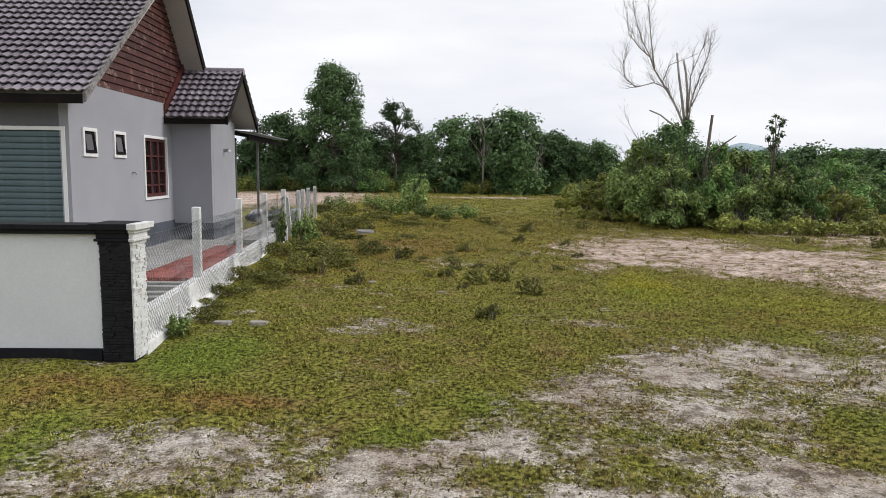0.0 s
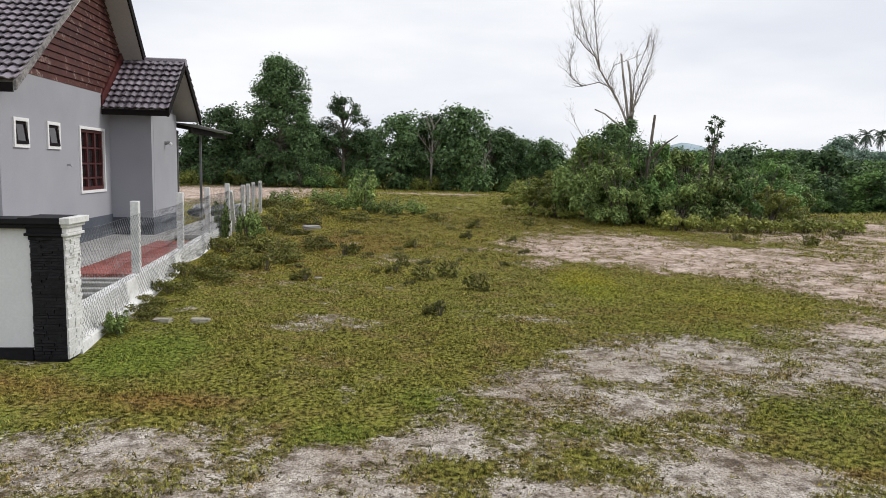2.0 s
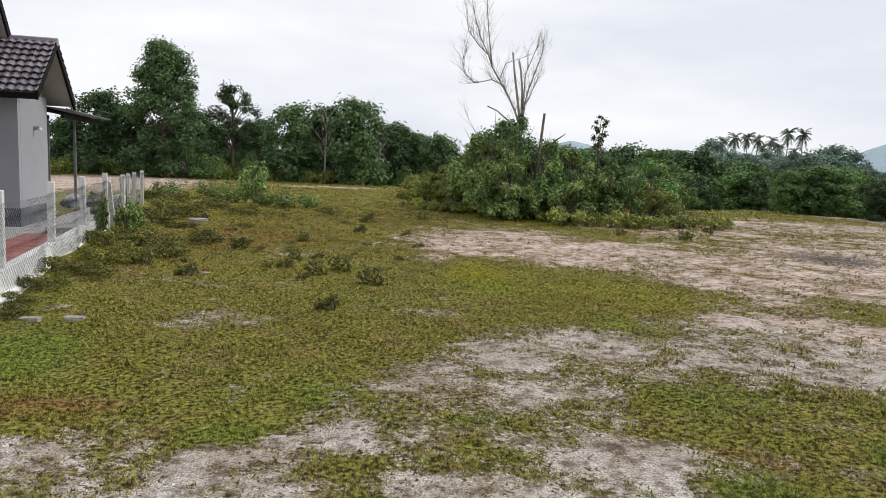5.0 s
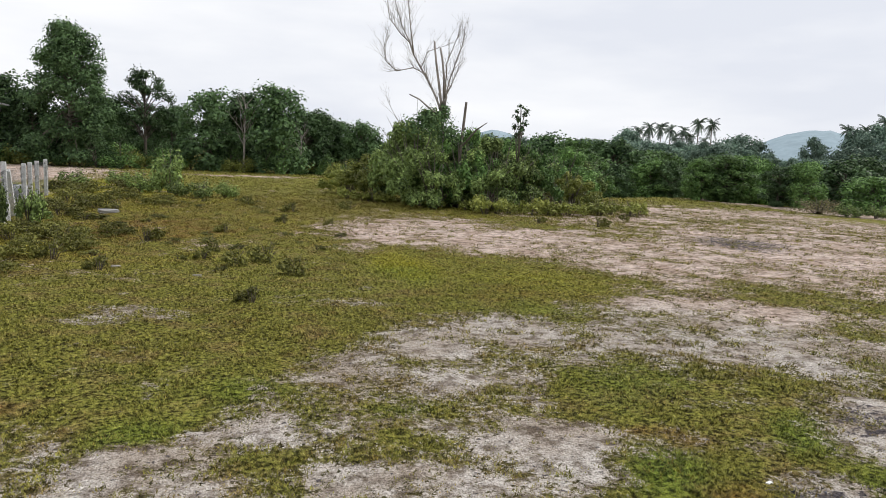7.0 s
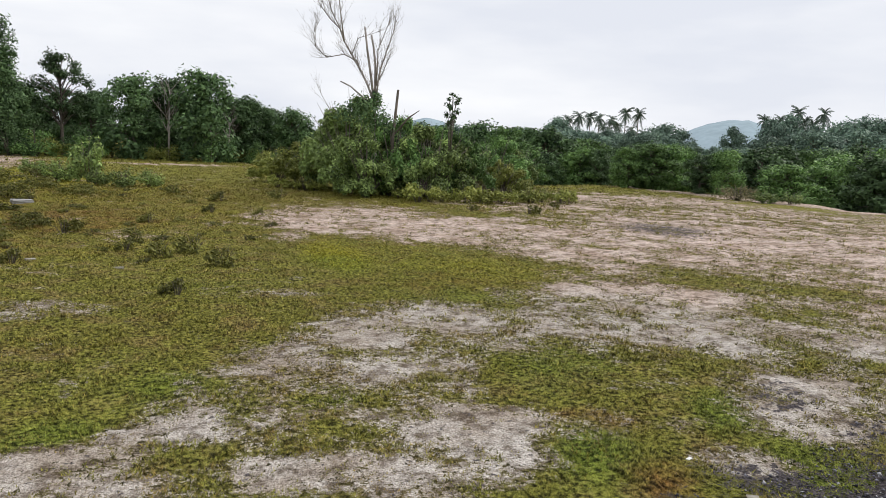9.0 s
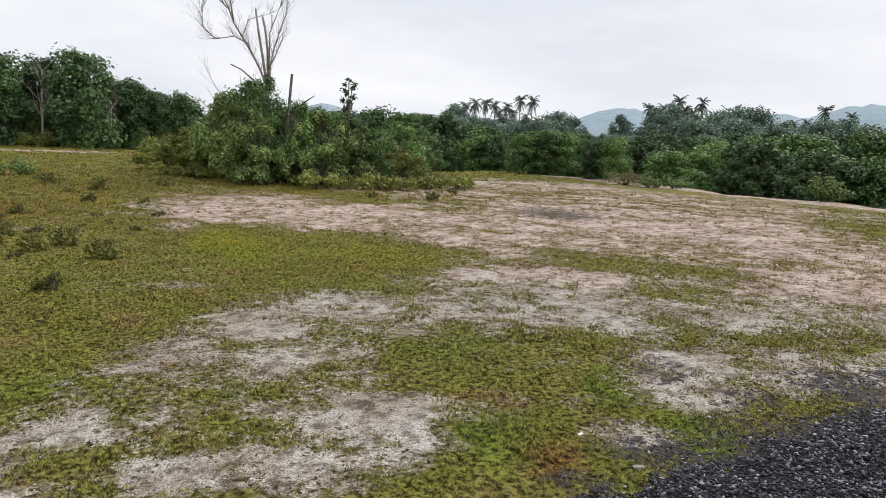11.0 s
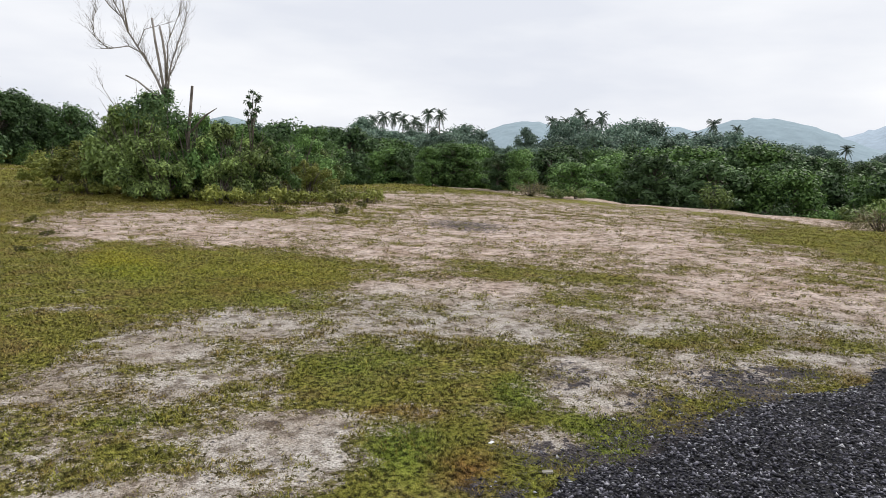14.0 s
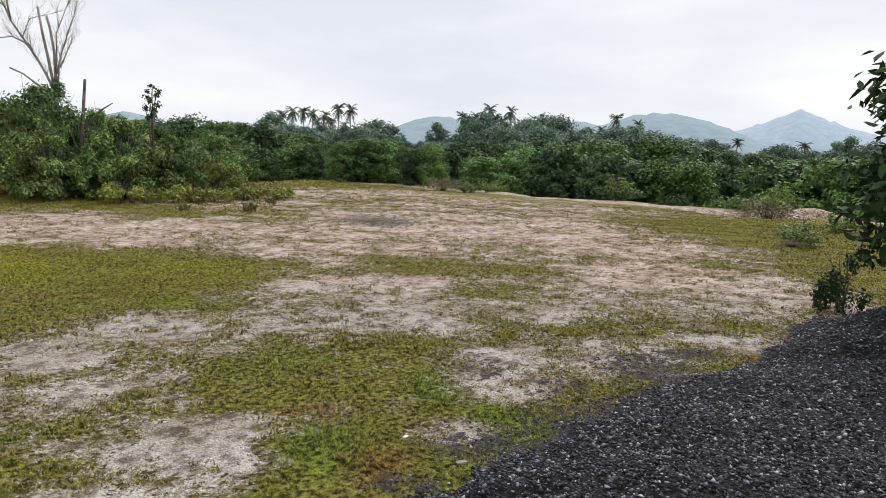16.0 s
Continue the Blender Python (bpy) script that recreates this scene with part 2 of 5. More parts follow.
M_SHUTTER = surface("teal_grey_roller_slats", (0.105, 0.152, 0.172), (0.078, 0.115, 0.132), 60, 1.6, 0.4, 0.3, relief=0.0006, spec=0.5, stain=(0.2, 0.24, 0.24))
M_WIRE = surface("galvanised_wire", (0.3, 0.31, 0.32), (0.17, 0.18, 0.19), 60, 5, 0.5, 0.5, relief=0)
M_PAVER = surface("red_pavers", (0.36, 0.105, 0.085), (0.22, 0.065, 0.055), 50, 3, 0.85, vary=0.2)
M_CONC = surface("concrete", (0.42, 0.41, 0.4), (0.27, 0.265, 0.26), 40, 2.5, 0.9, relief=0.003, stain=(0.2, 0.195, 0.19))
M_STEEL = surface("dull_steel", (0.3, 0.3, 0.31), (0.17, 0.17, 0.18), 50, 4, 0.5, 0.6)
M_SHEET = surface("corrugated_sheet", (0.4, 0.4, 0.4), (0.25, 0.25, 0.25), 40, 2, 0.6, 0.3)
M_STONE = surface("pale_stone", (0.45, 0.42, 0.36), (0.22, 0.2, 0.17), 30, 6, 0.9, relief=0.006)
M_PLASTIC = surface("crumpled_plastic", (0.62, 0.62, 0.64), (0.3, 0.3, 0.32), 12, 5, 0.45, relief=0.02)


def gravel_material():
    m, nodes, links, b = material("dark_gravel", 0.65, 0.0, 0.4)
    geo = nodes.new("ShaderNodeNewGeometry")
    links.new(ramp(nodes, links, geo.outputs["Random Per Island"], (0.0, (0.005, 0.005, 0.008)), (0.45, (0.021, 0.02, 0.03)), (0.74, (0.075, 0.072, 0.098)), (0.94, (0.26, 0.255, 0.3)), (1.0, (0.6, 0.59, 0.62))), b.inputs["Base Color"])
    bump(nodes, links, b, noise_tex(nodes, links, geo.outputs["Position"], 160.0), 0.5, 0.003)
    return m


def glass_material():
    m, nodes, links, b = material("dark_window_glass", 0.08, 0.0, 0.5)
    pos = nodes.new("ShaderNodeTexCoord").outputs["Object"]
    links.new(ramp(nodes, links, noise_tex(nodes, links, pos, 3.0), (0.3, (0.012, 0.01, 0.012)), (0.7, (0.03, 0.024, 0.026))), b.inputs["Base Color"])
    return m


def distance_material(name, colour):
    """Far wooded slopes, the blue haze of the air put into their base colour."""
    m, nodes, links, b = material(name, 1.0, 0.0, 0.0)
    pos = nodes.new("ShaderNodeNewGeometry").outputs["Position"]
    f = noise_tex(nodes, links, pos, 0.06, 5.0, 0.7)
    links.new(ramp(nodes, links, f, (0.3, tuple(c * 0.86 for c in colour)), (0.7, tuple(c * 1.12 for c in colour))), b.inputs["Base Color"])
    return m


M_GRAVEL, M_GLASS = gravel_material(), glass_material()


# ---- building helpers ----
def mesh_of(name, bm, mat, smooth=False):
    me = bpy.data.meshes.new(name)
    bm.to_mesh(me)
    bm.free()
    me.materials.append(mat)
    if smooth:
        me.shade_smooth()
    return me


def part(name, bm, mat, parent=None, label="", smooth=False):
    """Links a bmesh as one mesh object under a thing or a part."""
    ob = new(name, mesh_of(name, bm, mat, smooth))
    ob.parent = parent
    return tagged(ob, label)


def piece(name, me, parent, m=None):
    """A further object on a mesh that alike pieces share."""
    ob = new(name, me)
    ob.parent = parent
    if m is not None:
        ob.matrix_basis = m
    return ob


def thing(name, m, label, category, group="", kind=""):
    ob = new(name)
    ob.empty_display_size = 0.2
    ob.matrix_basis = m
    return tagged(ob, label, category, group, kind)


def box(bm, x0, x1, y0, y1, z0, z1, bevel=0.0):
    made = bmesh.ops.create_cube(bm, size=1.0, matrix=Matrix.Translation(((x0 + x1) / 2, (y0 + y1) / 2, (z0 + z1) / 2)) @ Matrix.Diagonal((x1 - x0, y1 - y0, z1 - z0, 1)))
    if bevel:
        edges = list({e for v in made["verts"] for e in v.link_edges})
        bmesh.ops.bevel(bm, geom=edges, offset=bevel, segments=2, affect="EDGES", profile=0.6)
    return bm


def boxed(*dims, bevel=0.0):
    return box(bmesh.new(), *dims, bevel=bevel)


def prism(bm, outline, axis_from, axis_to):
    """Extrudes a (y, z) outline along x."""
    a = [bm.verts.new((axis_from, y, z)) for y, z in outline]
    b = [bm.verts.new((axis_to, y, z)) for y, z in outline]
    n = len(outline)
    bm.faces.new(a[::-1])
    bm.faces.new(b)
    for i in range(n):
        bm.faces.new((a[i], a[(i + 1) % n], b[(i + 1) % n], b[i]))
    bmesh.ops.recalc_face_normals(bm, faces=bm.faces)
    return bm


def arrays(name, verts, faces, mat, smooth=False):
    me = bpy.data.meshes.new(name)
    k = faces.shape[1]
    me.vertices.add(len(verts))
    me.vertices.foreach_set("co", np.ascontiguousarray(verts, dtype=np.float32).ravel())
    me.loops.add(faces.size)
    me.loops.foreach_set("vertex_index", np.ascontiguousarray(faces, dtype=np.int32).ravel())
    me.polygons.add(len(faces))
    me.polygons.foreach_set("loop_start", np.arange(0, faces.size, k, dtype=np.int32))
    me.update(calc_edges=True)
    me.validate()
    me.materials.append(mat)
    if smooth:
        me.shade_smooth()
    return me


def tube(bm, points, radii, sides=6):
    """A tapered limb along points."""
    rings = []
    for i, p in enumerate(points):
        d = (points[min(i + 1, len(points) - 1)] - points[max(i - 1, 0)]).normalized()
        u = d.orthogonal().normalized()
        if i and rings:
            u = (last - last.dot(d) * d).normalized()
        last = u
        v = d.cross(u)
        rings.append([bm.verts.new(p + radii[i] * (math.cos(a) * u + math.sin(a) * v)) for a in [2 * math.pi * k / sides for k in range(sides)]])
    for r, s in zip(rings, rings[1:]):
        for k in range(sides):
            bm.faces.new((r[k], r[(k + 1) % sides], s[(k + 1) % sides], s[k]))
    bm.faces.new(rings[-1])
    bm.faces.new(rings[0][::-1])
    return bm


def leaves(rng, centres, radii, count, size, flat=0.6, aspect=0.5, far=False, long=False):
    """Pointed leaves scattered through clumps: vertices and faces."""
    centres, radii = np.asarray(centres), np.asarray(radii)
    which = rng.integers(0, len(centres), count)
    d = rng.normal(size=(count, 3))
    d /= np.linalg.norm(d, axis=1, keepdims=True)
    p = centres[which] + d * radii[which] * (rng.random((count, 1)) ** 0.33) + rng.normal(size=(count, 3)) * radii[which] * 0.2
    nrm = rng.normal(size=(count, 3)) * flat * 0.7 + d * 0.8 + (0, 0, 0.5)
    nrm /= np.linalg.norm(nrm, axis=1, keepdims=True)
    along = np.cross(nrm, rng.normal(size=(count, 3)))
    along /= np.linalg.norm(along, axis=1, keepdims=True) + 1e-9
    side = np.cross(nrm, along)
    s = size * (0.6 + 0.8 * rng.random((count, 1)))
    if far:
        v = np.stack([p - along * s * 0.35 + side * s * 0.34, p - along * s * 0.35 - side * s * 0.34, p + along * s * 0.55], 1).reshape(-1, 3)
        return v, np.arange(count * 3).reshape(-1, 3)
    if long:
        rows = [p - along * s * 0.5, p - along * s * 0.15 + side * s * 0.17, p + along * s * 0.2 + side * s * 0.19, p + along * s * 0.52 - nrm * s * 0.14, p + along * s * 0.2 - side * s * 0.19, p - along * s * 0.15 - side * s * 0.17]
        return np.stack(rows, 1).reshape(-1, 3), np.arange(count * 6).reshape(-1, 6)
    v = np.stack([p - along * s * 0.5, p + side * s * aspect * 0.5 + along * s * 0.05, p + along * s * 0.5 - nrm * s * 0.12, p - side * s * aspect * 0.5 + along * s * 0.05], 1).reshape(-1, 3)
    f = np.arange(count * 4).reshape(-1, 4)
    return v, f


def smooth_step(a, b, x):
    t = np.clip((x - a) / (b - a), 0, 1)
    return t * t * (3 - 2 * t)


# ---- the ground ----
NEAR_SAND = [(1.5, 4.3, 0.9, 0.5, -25, 0.5), (3.0, 5.5, 0.9, 0.5, -25, 0.55), (-1.52, 4.11, 0.75, 0.4, 1, 0.80), (-2.03, 3.72, 0.4, 0.16, 1, 0.78), (-0.24, 3.92, 0.42, 0.31, 1, 0.98), (0.39, 4.29, 0.4, 0.2, 1, 0.93), (-0.26, 3.6, 0.7, 0.2, 1, 0.9),
             (-0.62, 7.63, 0.5, 0.31, 2, 0.74), (1.84, 7.87, 0.39, 0.24, 2, 0.53), (0.47, 4.24, 0.23, 0.22, -29, 0.9), (0.76, 4.34, 0.34, 0.19, -28, 0.68)]
MID_SAND = [(6.05, 2.62, 0.6, 0.4, -35, 0.9), (4.35, 3.15, 0.4, 0.4, -40, 0.72), (4.81, 5.83, 1.25, 0.95, -23, 0.92), (3.19, 6.36, 0.73, 0.57, -23, 0.98), (5.29, 4.51, 0.22, 0.75, -25, 0.95), (2.11, 6.03, 0.52, 0.49, -24, 0.89), (1.3, 5.37, 0.47, 0.41, -26, 0.75), (2.07, 4.87, 0.69, 0.52, -26, 0.79), (2.0, 3.85, 0.59, 0.36, -28, 0.85),
            (2.04, 3.34, 0.26, 0.26, -29, 0.91), (1.4, 3.27, 0.42, 0.22, -29, 0.79), (0.81, 3.52, 0.32, 0.15, -30, 0.75), (5.01, 3.54, 0.51, 0.4, -26, 0.97), (3.32, 2.75, 0.27, 0.17, -29, 0.98), (5.71, 2.89, 0.66, 0.61, -27, 0.83), (6.73, 2.68, 0.51, 0.33, -26, 1.0)]
FIELD_SAND = [(5.11, 15.17, 1.96, 3.06, -8, 1.00), (6.98, 13.23, 2.04, 2.59, -10, 0.91), (8.54, 11.32, 3.11, 3.03, -13, 0.85), (13.21, 10.92, 4.4, 4.6, -13, 0.93), (13.81, 8.37, 2.88, 3.58, -16, 0.91), (6.0, 6.65, 1.52, 0.89, -21, 0.83), (7.49, 4.63, 1.68, 1.25, -23, 0.83), (9.61, 4.5, 1.15, 1.13, -22, 1.00),
              (15.32, 12.71, 1.2, 1.23, -9, 1.0), (9.58, 3.88, 1.61, 2.22, -38, 0.89), (10.41, 2.96, 0.76, 1.62, -38, 1.00), (6.8, 2.42, 0.51, 0.36, -40, 1.0), (10.45, 4.99, 1.44, 0.83, -36, 0.93)]
FAR_SAND = [(18.49, 21.29, 3.5, 3.2, -18, 0.68), (13.4, 17.48, 3.8, 2.4, -23, 0.66), (18.5, 14.5, 4.0, 5.0, 0, 0.70), (3.0, 45.0, 3.0, 1.2, 0, 0.70), (-9.5, 43.0, 4.0, 9.0, 0, 0.90), (25.5, 15.0, 0.9, 17.0, 0, 1.0), (25.6, 7.2, 1.2, 1.4, 0, 0.9)]
TURF_ISLES = [(3.73, 6.09, 0.23, 0.17, -23, 0.7), (6.92, 5.49, 0.45, 0.77, -22, 0.5), (7.63, 7.26, 0.65, 0.51, -19, 0.4), (7.62, 8.04, 0.48, 0.68, -18, 0.55), (8.64, 6.21, 0.84, 0.5, -20, 0.45), (17.49, 5.88, 2.9, 4.1, -32, 0.7), (23.43, 5.2, 1.6, 6.0, -32, 0.6), (7.74, 2.6, 0.26, 0.34, -40, 0.5),
              (6.45, 3.62, 0.42, 0.4, -40, 0.5), (7.38, 7.82, 0.52, 0.54, -36, 0.4), (5.2, 4.1, 0.32, 0.41, -40, 0.4), (4.69, 9.51, 1.55, 1.82, -17, 0.7), (3.36, 10.93, 1.13, 1.7, -16, 0.7), (1.3, 3.96, 0.19, 0.23, -28, 0.4), (-0.31, 4.42, 0.29, 0.23, 1, 0.6), (2.94, 4.44, 0.39, 0.54, -26, 0.5)]
LUSH = [(3.89, 3.45, 0.25, 0.44, -42, 1.0), (3.42, 4.73, 0.54, 0.57, -41, 0.75), (2.61, 3.21, 0.23, 0.49, -43, 0.8), (3.9, 2.67, 0.34, 0.62, -42, 0.7), (3.07, 10.39, 0.52, 1.41, -5, 1.0), (4.09, 8.43, 1.57, 1.23, -8, 0.4), (-2.1, 6.4, 0.6, 0.9, 2, 1.0), (-2.54, 4.28, 0.31, 0.62, 1, 0.8),
        (-3.17, 12.8, 0.85, 3.67, 4, 0.5), (-0.31, 4.42, 0.29, 0.23, 1, 0.7), (1.35, 4.52, 0.23, 0.32, 1, 0.6), (2.96, 4.61, 0.23, 0.73, 1, 0.5), (-3.2, 29.0, 3.5, 6.0, 0, 0.8), (0.4, 5.08, 0.31, 0.3, -14, 0.5)]
TAR = [(4.55, 3.5, 0.25, 0.37, -41, 0.5), (4.57, 2.74, 0.3, 0.32, -42, 0.5), (3.38, 2.4, 0.55, 0.3, -43, 0.75), (5.55, 2.55, 0.5, 0.5, -41, 0.7), (6.24, 2.5, 0.4, 0.2, -41, 0.75), (11.94, 13.02, 1.15, 1.5, -28, 0.62), (2.63, 2.45, 0.24, 0.15, -43, 0.62), (4.08, 2.43, 0.42, 0.37, -42, 0.6), (4.6, 2.0, 1.6, 0.5, -10, 0.85), (7.4, 1.2, 1.2, 0.9, 0, 0.85)]
RUST = [(-1.69, 5.05, 0.54, 0.24, 2, 0.7), (-2.89, 5.36, 0.74, 0.35, 2, 0.6), (2.73, 2.69, 0.19, 0.26, -43, 1.0), (2.91, 3.6, 0.3, 0.2, -42, 0.6), (1.29, 5.04, 0.5, 0.51, 1, 0.35), (-0.72, 15.81, 1.88, 2.3, 5, 0.6), (3.76, 8.22, 1.12, 0.75, -20, 0.4), (-2.14, 12.22, 1.43, 2.09, 4, 0.3), (1.39, 3.09, 0.24, 0.1, -30, 0.6), (0.5, 21.0, 7.0, 7.0, 0, 0.22)]


def spread(x, y, spots, wide=1.0):
    out = np.zeros_like(x)
    for cx, cy, rx, ry, turn, power in spots:
        c, s = math.cos(radians(turn)), math.sin(radians(turn))
        u, v = ((x - cx) * c + (y - cy) * s) / rx / wide, (-(x - cx) * s + (y - cy) * c) / ry / wide
        out = np.maximum(out, power * (1 - smooth_step(0.4, 1.5, np.sqrt(u * u + v * v))))
    return out


def value_noise(x, y, seed):
    """Smooth random values on a unit lattice."""
    i, j = np.floor(x).astype(np.int64), np.floor(y).astype(np.int64)
    u, v = x - i, y - j
    u, v = u * u * (3 - 2 * u), v * v * (3 - 2 * v)

    def corner(a, b):
        h = (a * 374761393 + b * 668265263 + seed * 974711) & 0x7FFFFFFF
        h = ((h ^ (h >> 13)) * 1274126177) & 0x7FFFFFFF
        return ((h ^ (h >> 16)) & 0xFFFF) / 65535.0

    return (corner(i, j) * (1 - u) + corner(i + 1, j) * u) * (1 - v) + (corner(i, j + 1) * (1 - u) + corner(i + 1, j + 1) * u) * v


def drift(x, y, scale, seed):
    """Broken drifts, about -0.5 to 0.5."""
    return 0.55 * value_noise(x * scale, y * scale, seed) + 0.3 * value_noise(x * scale * 2.3, y * scale * 2.3, seed + 1) + 0.15 * value_noise(x * scale * 5.1, y * scale * 5.1, seed + 2) - 0.5


def bareness(x, y):
    spots = np.maximum.reduce([spread(x, y, a, 1.3) for a in (NEAR_SAND, MID_SAND, FIELD_SAND, FAR_SAND)]) + 0.1 * smooth_step(13, 24, y)
    return spots - 0.6 * spread(x, y, TURF_ISLES) + 0.8 * drift(x, y, 1.1, 3) + 1.0 * drift(x, y, 4.2, 8)


def dryness(x, y):
    """Redder, drier soil away from the heap."""
    return smooth_step(7.0, 12.0, np.hypot(x, y) + 4 * drift(x, y, 0.6, 33))


def outside(x, y):
    """Metres past the rim of the field, where the land falls to the wooded flat."""
    w = 0.9 * np.sin(y * 0.45) + 0.6 * np.sin(y * 1.1 + 1.0) + 0.5 * np.sin(x * 0.7)
    return np.maximum(x - 26.0 + w, np.minimum(y - 31.5 + w, x - 9.5))


def level(x, y):
    x, y = np.asarray(x, float), np.asarray(y, float)
    z = -2.2 * smooth_step(0.0, 7.0, outside(x, y))
    z = z + 0.018 * np.sin(x * 2.1 + np.sin(y * 1.3)) * np.sin(y * 1.7) + 0.012 * np.sin(x * 5.3 + y * 2.2)
    z = z + 0.14 * np.exp(-(((x + 2.75) / 0.8) ** 2 + ((y - 12.6) / 2.6) ** 2))
    z = z - 0.35 * np.exp(-(((x - 24.7) / 0.8) ** 2 + ((y - 8.6) / 1.3) ** 2)) + 0.3 * np.exp(-(((x - 26.2) / 0.9) ** 2 + ((y - 6.9) / 1.2) ** 2))
    return z * smooth_step(0.3, 1.2, np.hypot(x, y))


def ground_at(x, y):
    return float(level(np.array([x]), np.array([y]))[0])


def steps_out(lo, hi, cell, far_lo, far_hi):
    mid = np.arange(lo, hi, cell)
    grow = cell * 1.13 ** np.arange(1, 200)
    up, down = hi + np.cumsum(grow), lo - np.cumsum(grow)
    return np.concatenate([down[down > far_lo][::-1], mid, up[up < far_hi]])


gx, gy = steps_out(-4.5, 27.0, 0.08, -3500, 3500), steps_out(1.5, 27.0, 0.08, -3500, 3500)
GX, GY = np.meshgrid(gx, gy)
flat_x, flat_y = GX.ravel(), GY.ravel()
idx = np.arange(len(flat_x)).reshape(GX.shape)
quads = np.stack([idx[:-1, :-1], idx[:-1, 1:], idx[1:, 1:], idx[1:, :-1]], -1).reshape(-1, 4)
ground_mesh = arrays("ground", np.stack([flat_x, flat_y, level(flat_x, flat_y)], 1), quads, M_GROUND, True)
for key, values in (("bare", bareness(flat_x, flat_y)), ("lush", spread(flat_x, flat_y, LUSH)), ("tar", spread(flat_x, flat_y, TAR)), ("rust", spread(flat_x, flat_y, RUST)), ("clay", dryness(flat_x, flat_y))):
    ground_mesh.attributes.new(key, "FLOAT", "POINT").data.foreach_set("value", values.astype(np.float32))
tagged(new("ground", ground_mesh), "open field of olive turf with bare sandy patches", "ground", kind="structure")


def hill(name, distance, profile_seed, base, amount, turn_from, turn_to, mat, peak=None):
    """A far ridge round part of the horizon."""
    rng = np.random.default_rng(profile_seed)
    a = np.radians(np.linspace(turn_from, turn_to, 160))
    ph = rng.random(6) * 6.28
    h = base + amount * sum(np.sin(a * k * 7 + ph[i]) / (i + 1.2) for i, k in enumerate((1, 1.9, 3.3, 5.2, 9, 17)))
    if peak:
        for at, tall, wide, round_off in peak:
            h = np.maximum(h, base * 0.75 + tall * np.exp(-np.abs((np.degrees(a) - at) / wide) ** round_off))
    h = h + rng.normal(size=len(a)) * 0.8 * distance / 900
    edge = np.minimum(1, np.minimum(np.arange(160), np.arange(160)[::-1]) / 12)
    h = h * edge - 3
    rows = []
    for depth, k in ((0.0, 0.0), (0.06, 0.45), (0.13, 0.8), (0.2, 1.0), (0.34, 0.5), (0.5, 0.0)):
        r = distance * (0.85 + depth)
        rows.append(np.stack([np.sin(a) * r, np.cos(a) * r, np.where(k > 0, h * k, -4.0)], 1))
    v = np.concatenate(rows)
    i = np.arange(len(v)).reshape(len(rows), -1)
    q = np.stack([i[:-1, :-1], i[:-1, 1:], i[1:, 1:], i[1:, :-1]], -1).reshape(-1, 4)
    return tagged(new(name, arrays(name, v, q, mat, True)), "wooded hill on the horizon, blue with painted haze", "hill", kind="structure")


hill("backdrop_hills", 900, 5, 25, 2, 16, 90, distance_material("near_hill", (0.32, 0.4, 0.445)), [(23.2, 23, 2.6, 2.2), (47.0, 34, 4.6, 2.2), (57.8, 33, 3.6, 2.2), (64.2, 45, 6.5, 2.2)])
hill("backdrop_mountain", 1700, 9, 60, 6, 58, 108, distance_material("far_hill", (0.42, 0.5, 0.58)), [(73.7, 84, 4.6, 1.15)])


# ---- the house ----
def roof_tile():
    """One S-shaped concrete tile, 0.30 m to cover and 0.24 m long, falling towards -y."""
    bm = bmesh.new()
    cols = 12
    rings = []
    for y, lift in ((-0.12, 0.058), (0.13, 0.0)):
        for drop in (0.0, -0.02):
            rings.append([bm.verts.new((-0.15 + 0.32 * i / cols, y, lift + drop + 0.034 * (0.5 + 0.5 * math.cos(4 * math.pi * i / cols + 0.6)) ** 0.8)) for i in range(cols + 1)])
    a, b, c, d = rings
    for i in range(cols):
        bm.faces.new((a[i], a[i + 1], c[i + 1], c[i]))
        bm.faces.new((b[i], b[i + 1], a[i + 1], a[i]))
    for i in range(cols):
        bm.faces.new((c[i], c[i + 1], d[i + 1], d[i]))
    bm.faces.new((a[0], c[0], d[0], b[0]))
    bm.faces.new((a[-1], b[-1], d[-1], c[-1]))
    return mesh_of("tile", bm, M_TILE, False)


TILE = roof_tile()


def tile_slope(parent, x_from, x_to, y0, z0, y1, z1, tiles_as_parts):
    """Courses of tiles on a slope that rises from (y0, z0) to (y1, z1) between x_from and x_to."""
    run, rise = y1 - y0, z1 - z0
    length = math.hypot(run, rise)
    tilt = math.degrees(math.atan2(rise, abs(run)))
    turn = 0 if run > 0 else 180
    courses, across = round(length / 0.205), round((x_to - x_from) / 0.3)
    rest = []
    for i in range(courses):
        k = (i + 0.5) / courses
        for j in range(across):
            x = x_to - (j + 0.5) * (x_to - x_from) / across
            m = pose(x, y0 + run * k, z0 + rise * k + 0.03, 0, 0, turn) @ pose(0, 0, 0, tilt + random.uniform(-0.6, 0.6), 0, random.uniform(-0.5, 0.5))
            if tiles_as_parts and j < 9:
                piece("tile", TILE, parent, m)
            else:
                rest.append(m)
    if rest:
        bm = bmesh.new()
        for m in rest:
            n = len(bm.verts)
            bm.from_mesh(TILE)
            bm.verts.ensure_lookup_table()
            bmesh.ops.transform(bm, matrix=m, verts=bm.verts[n:])
        tagged(part("roof_tiles", bm, M_TILE, parent), kind="stuff")


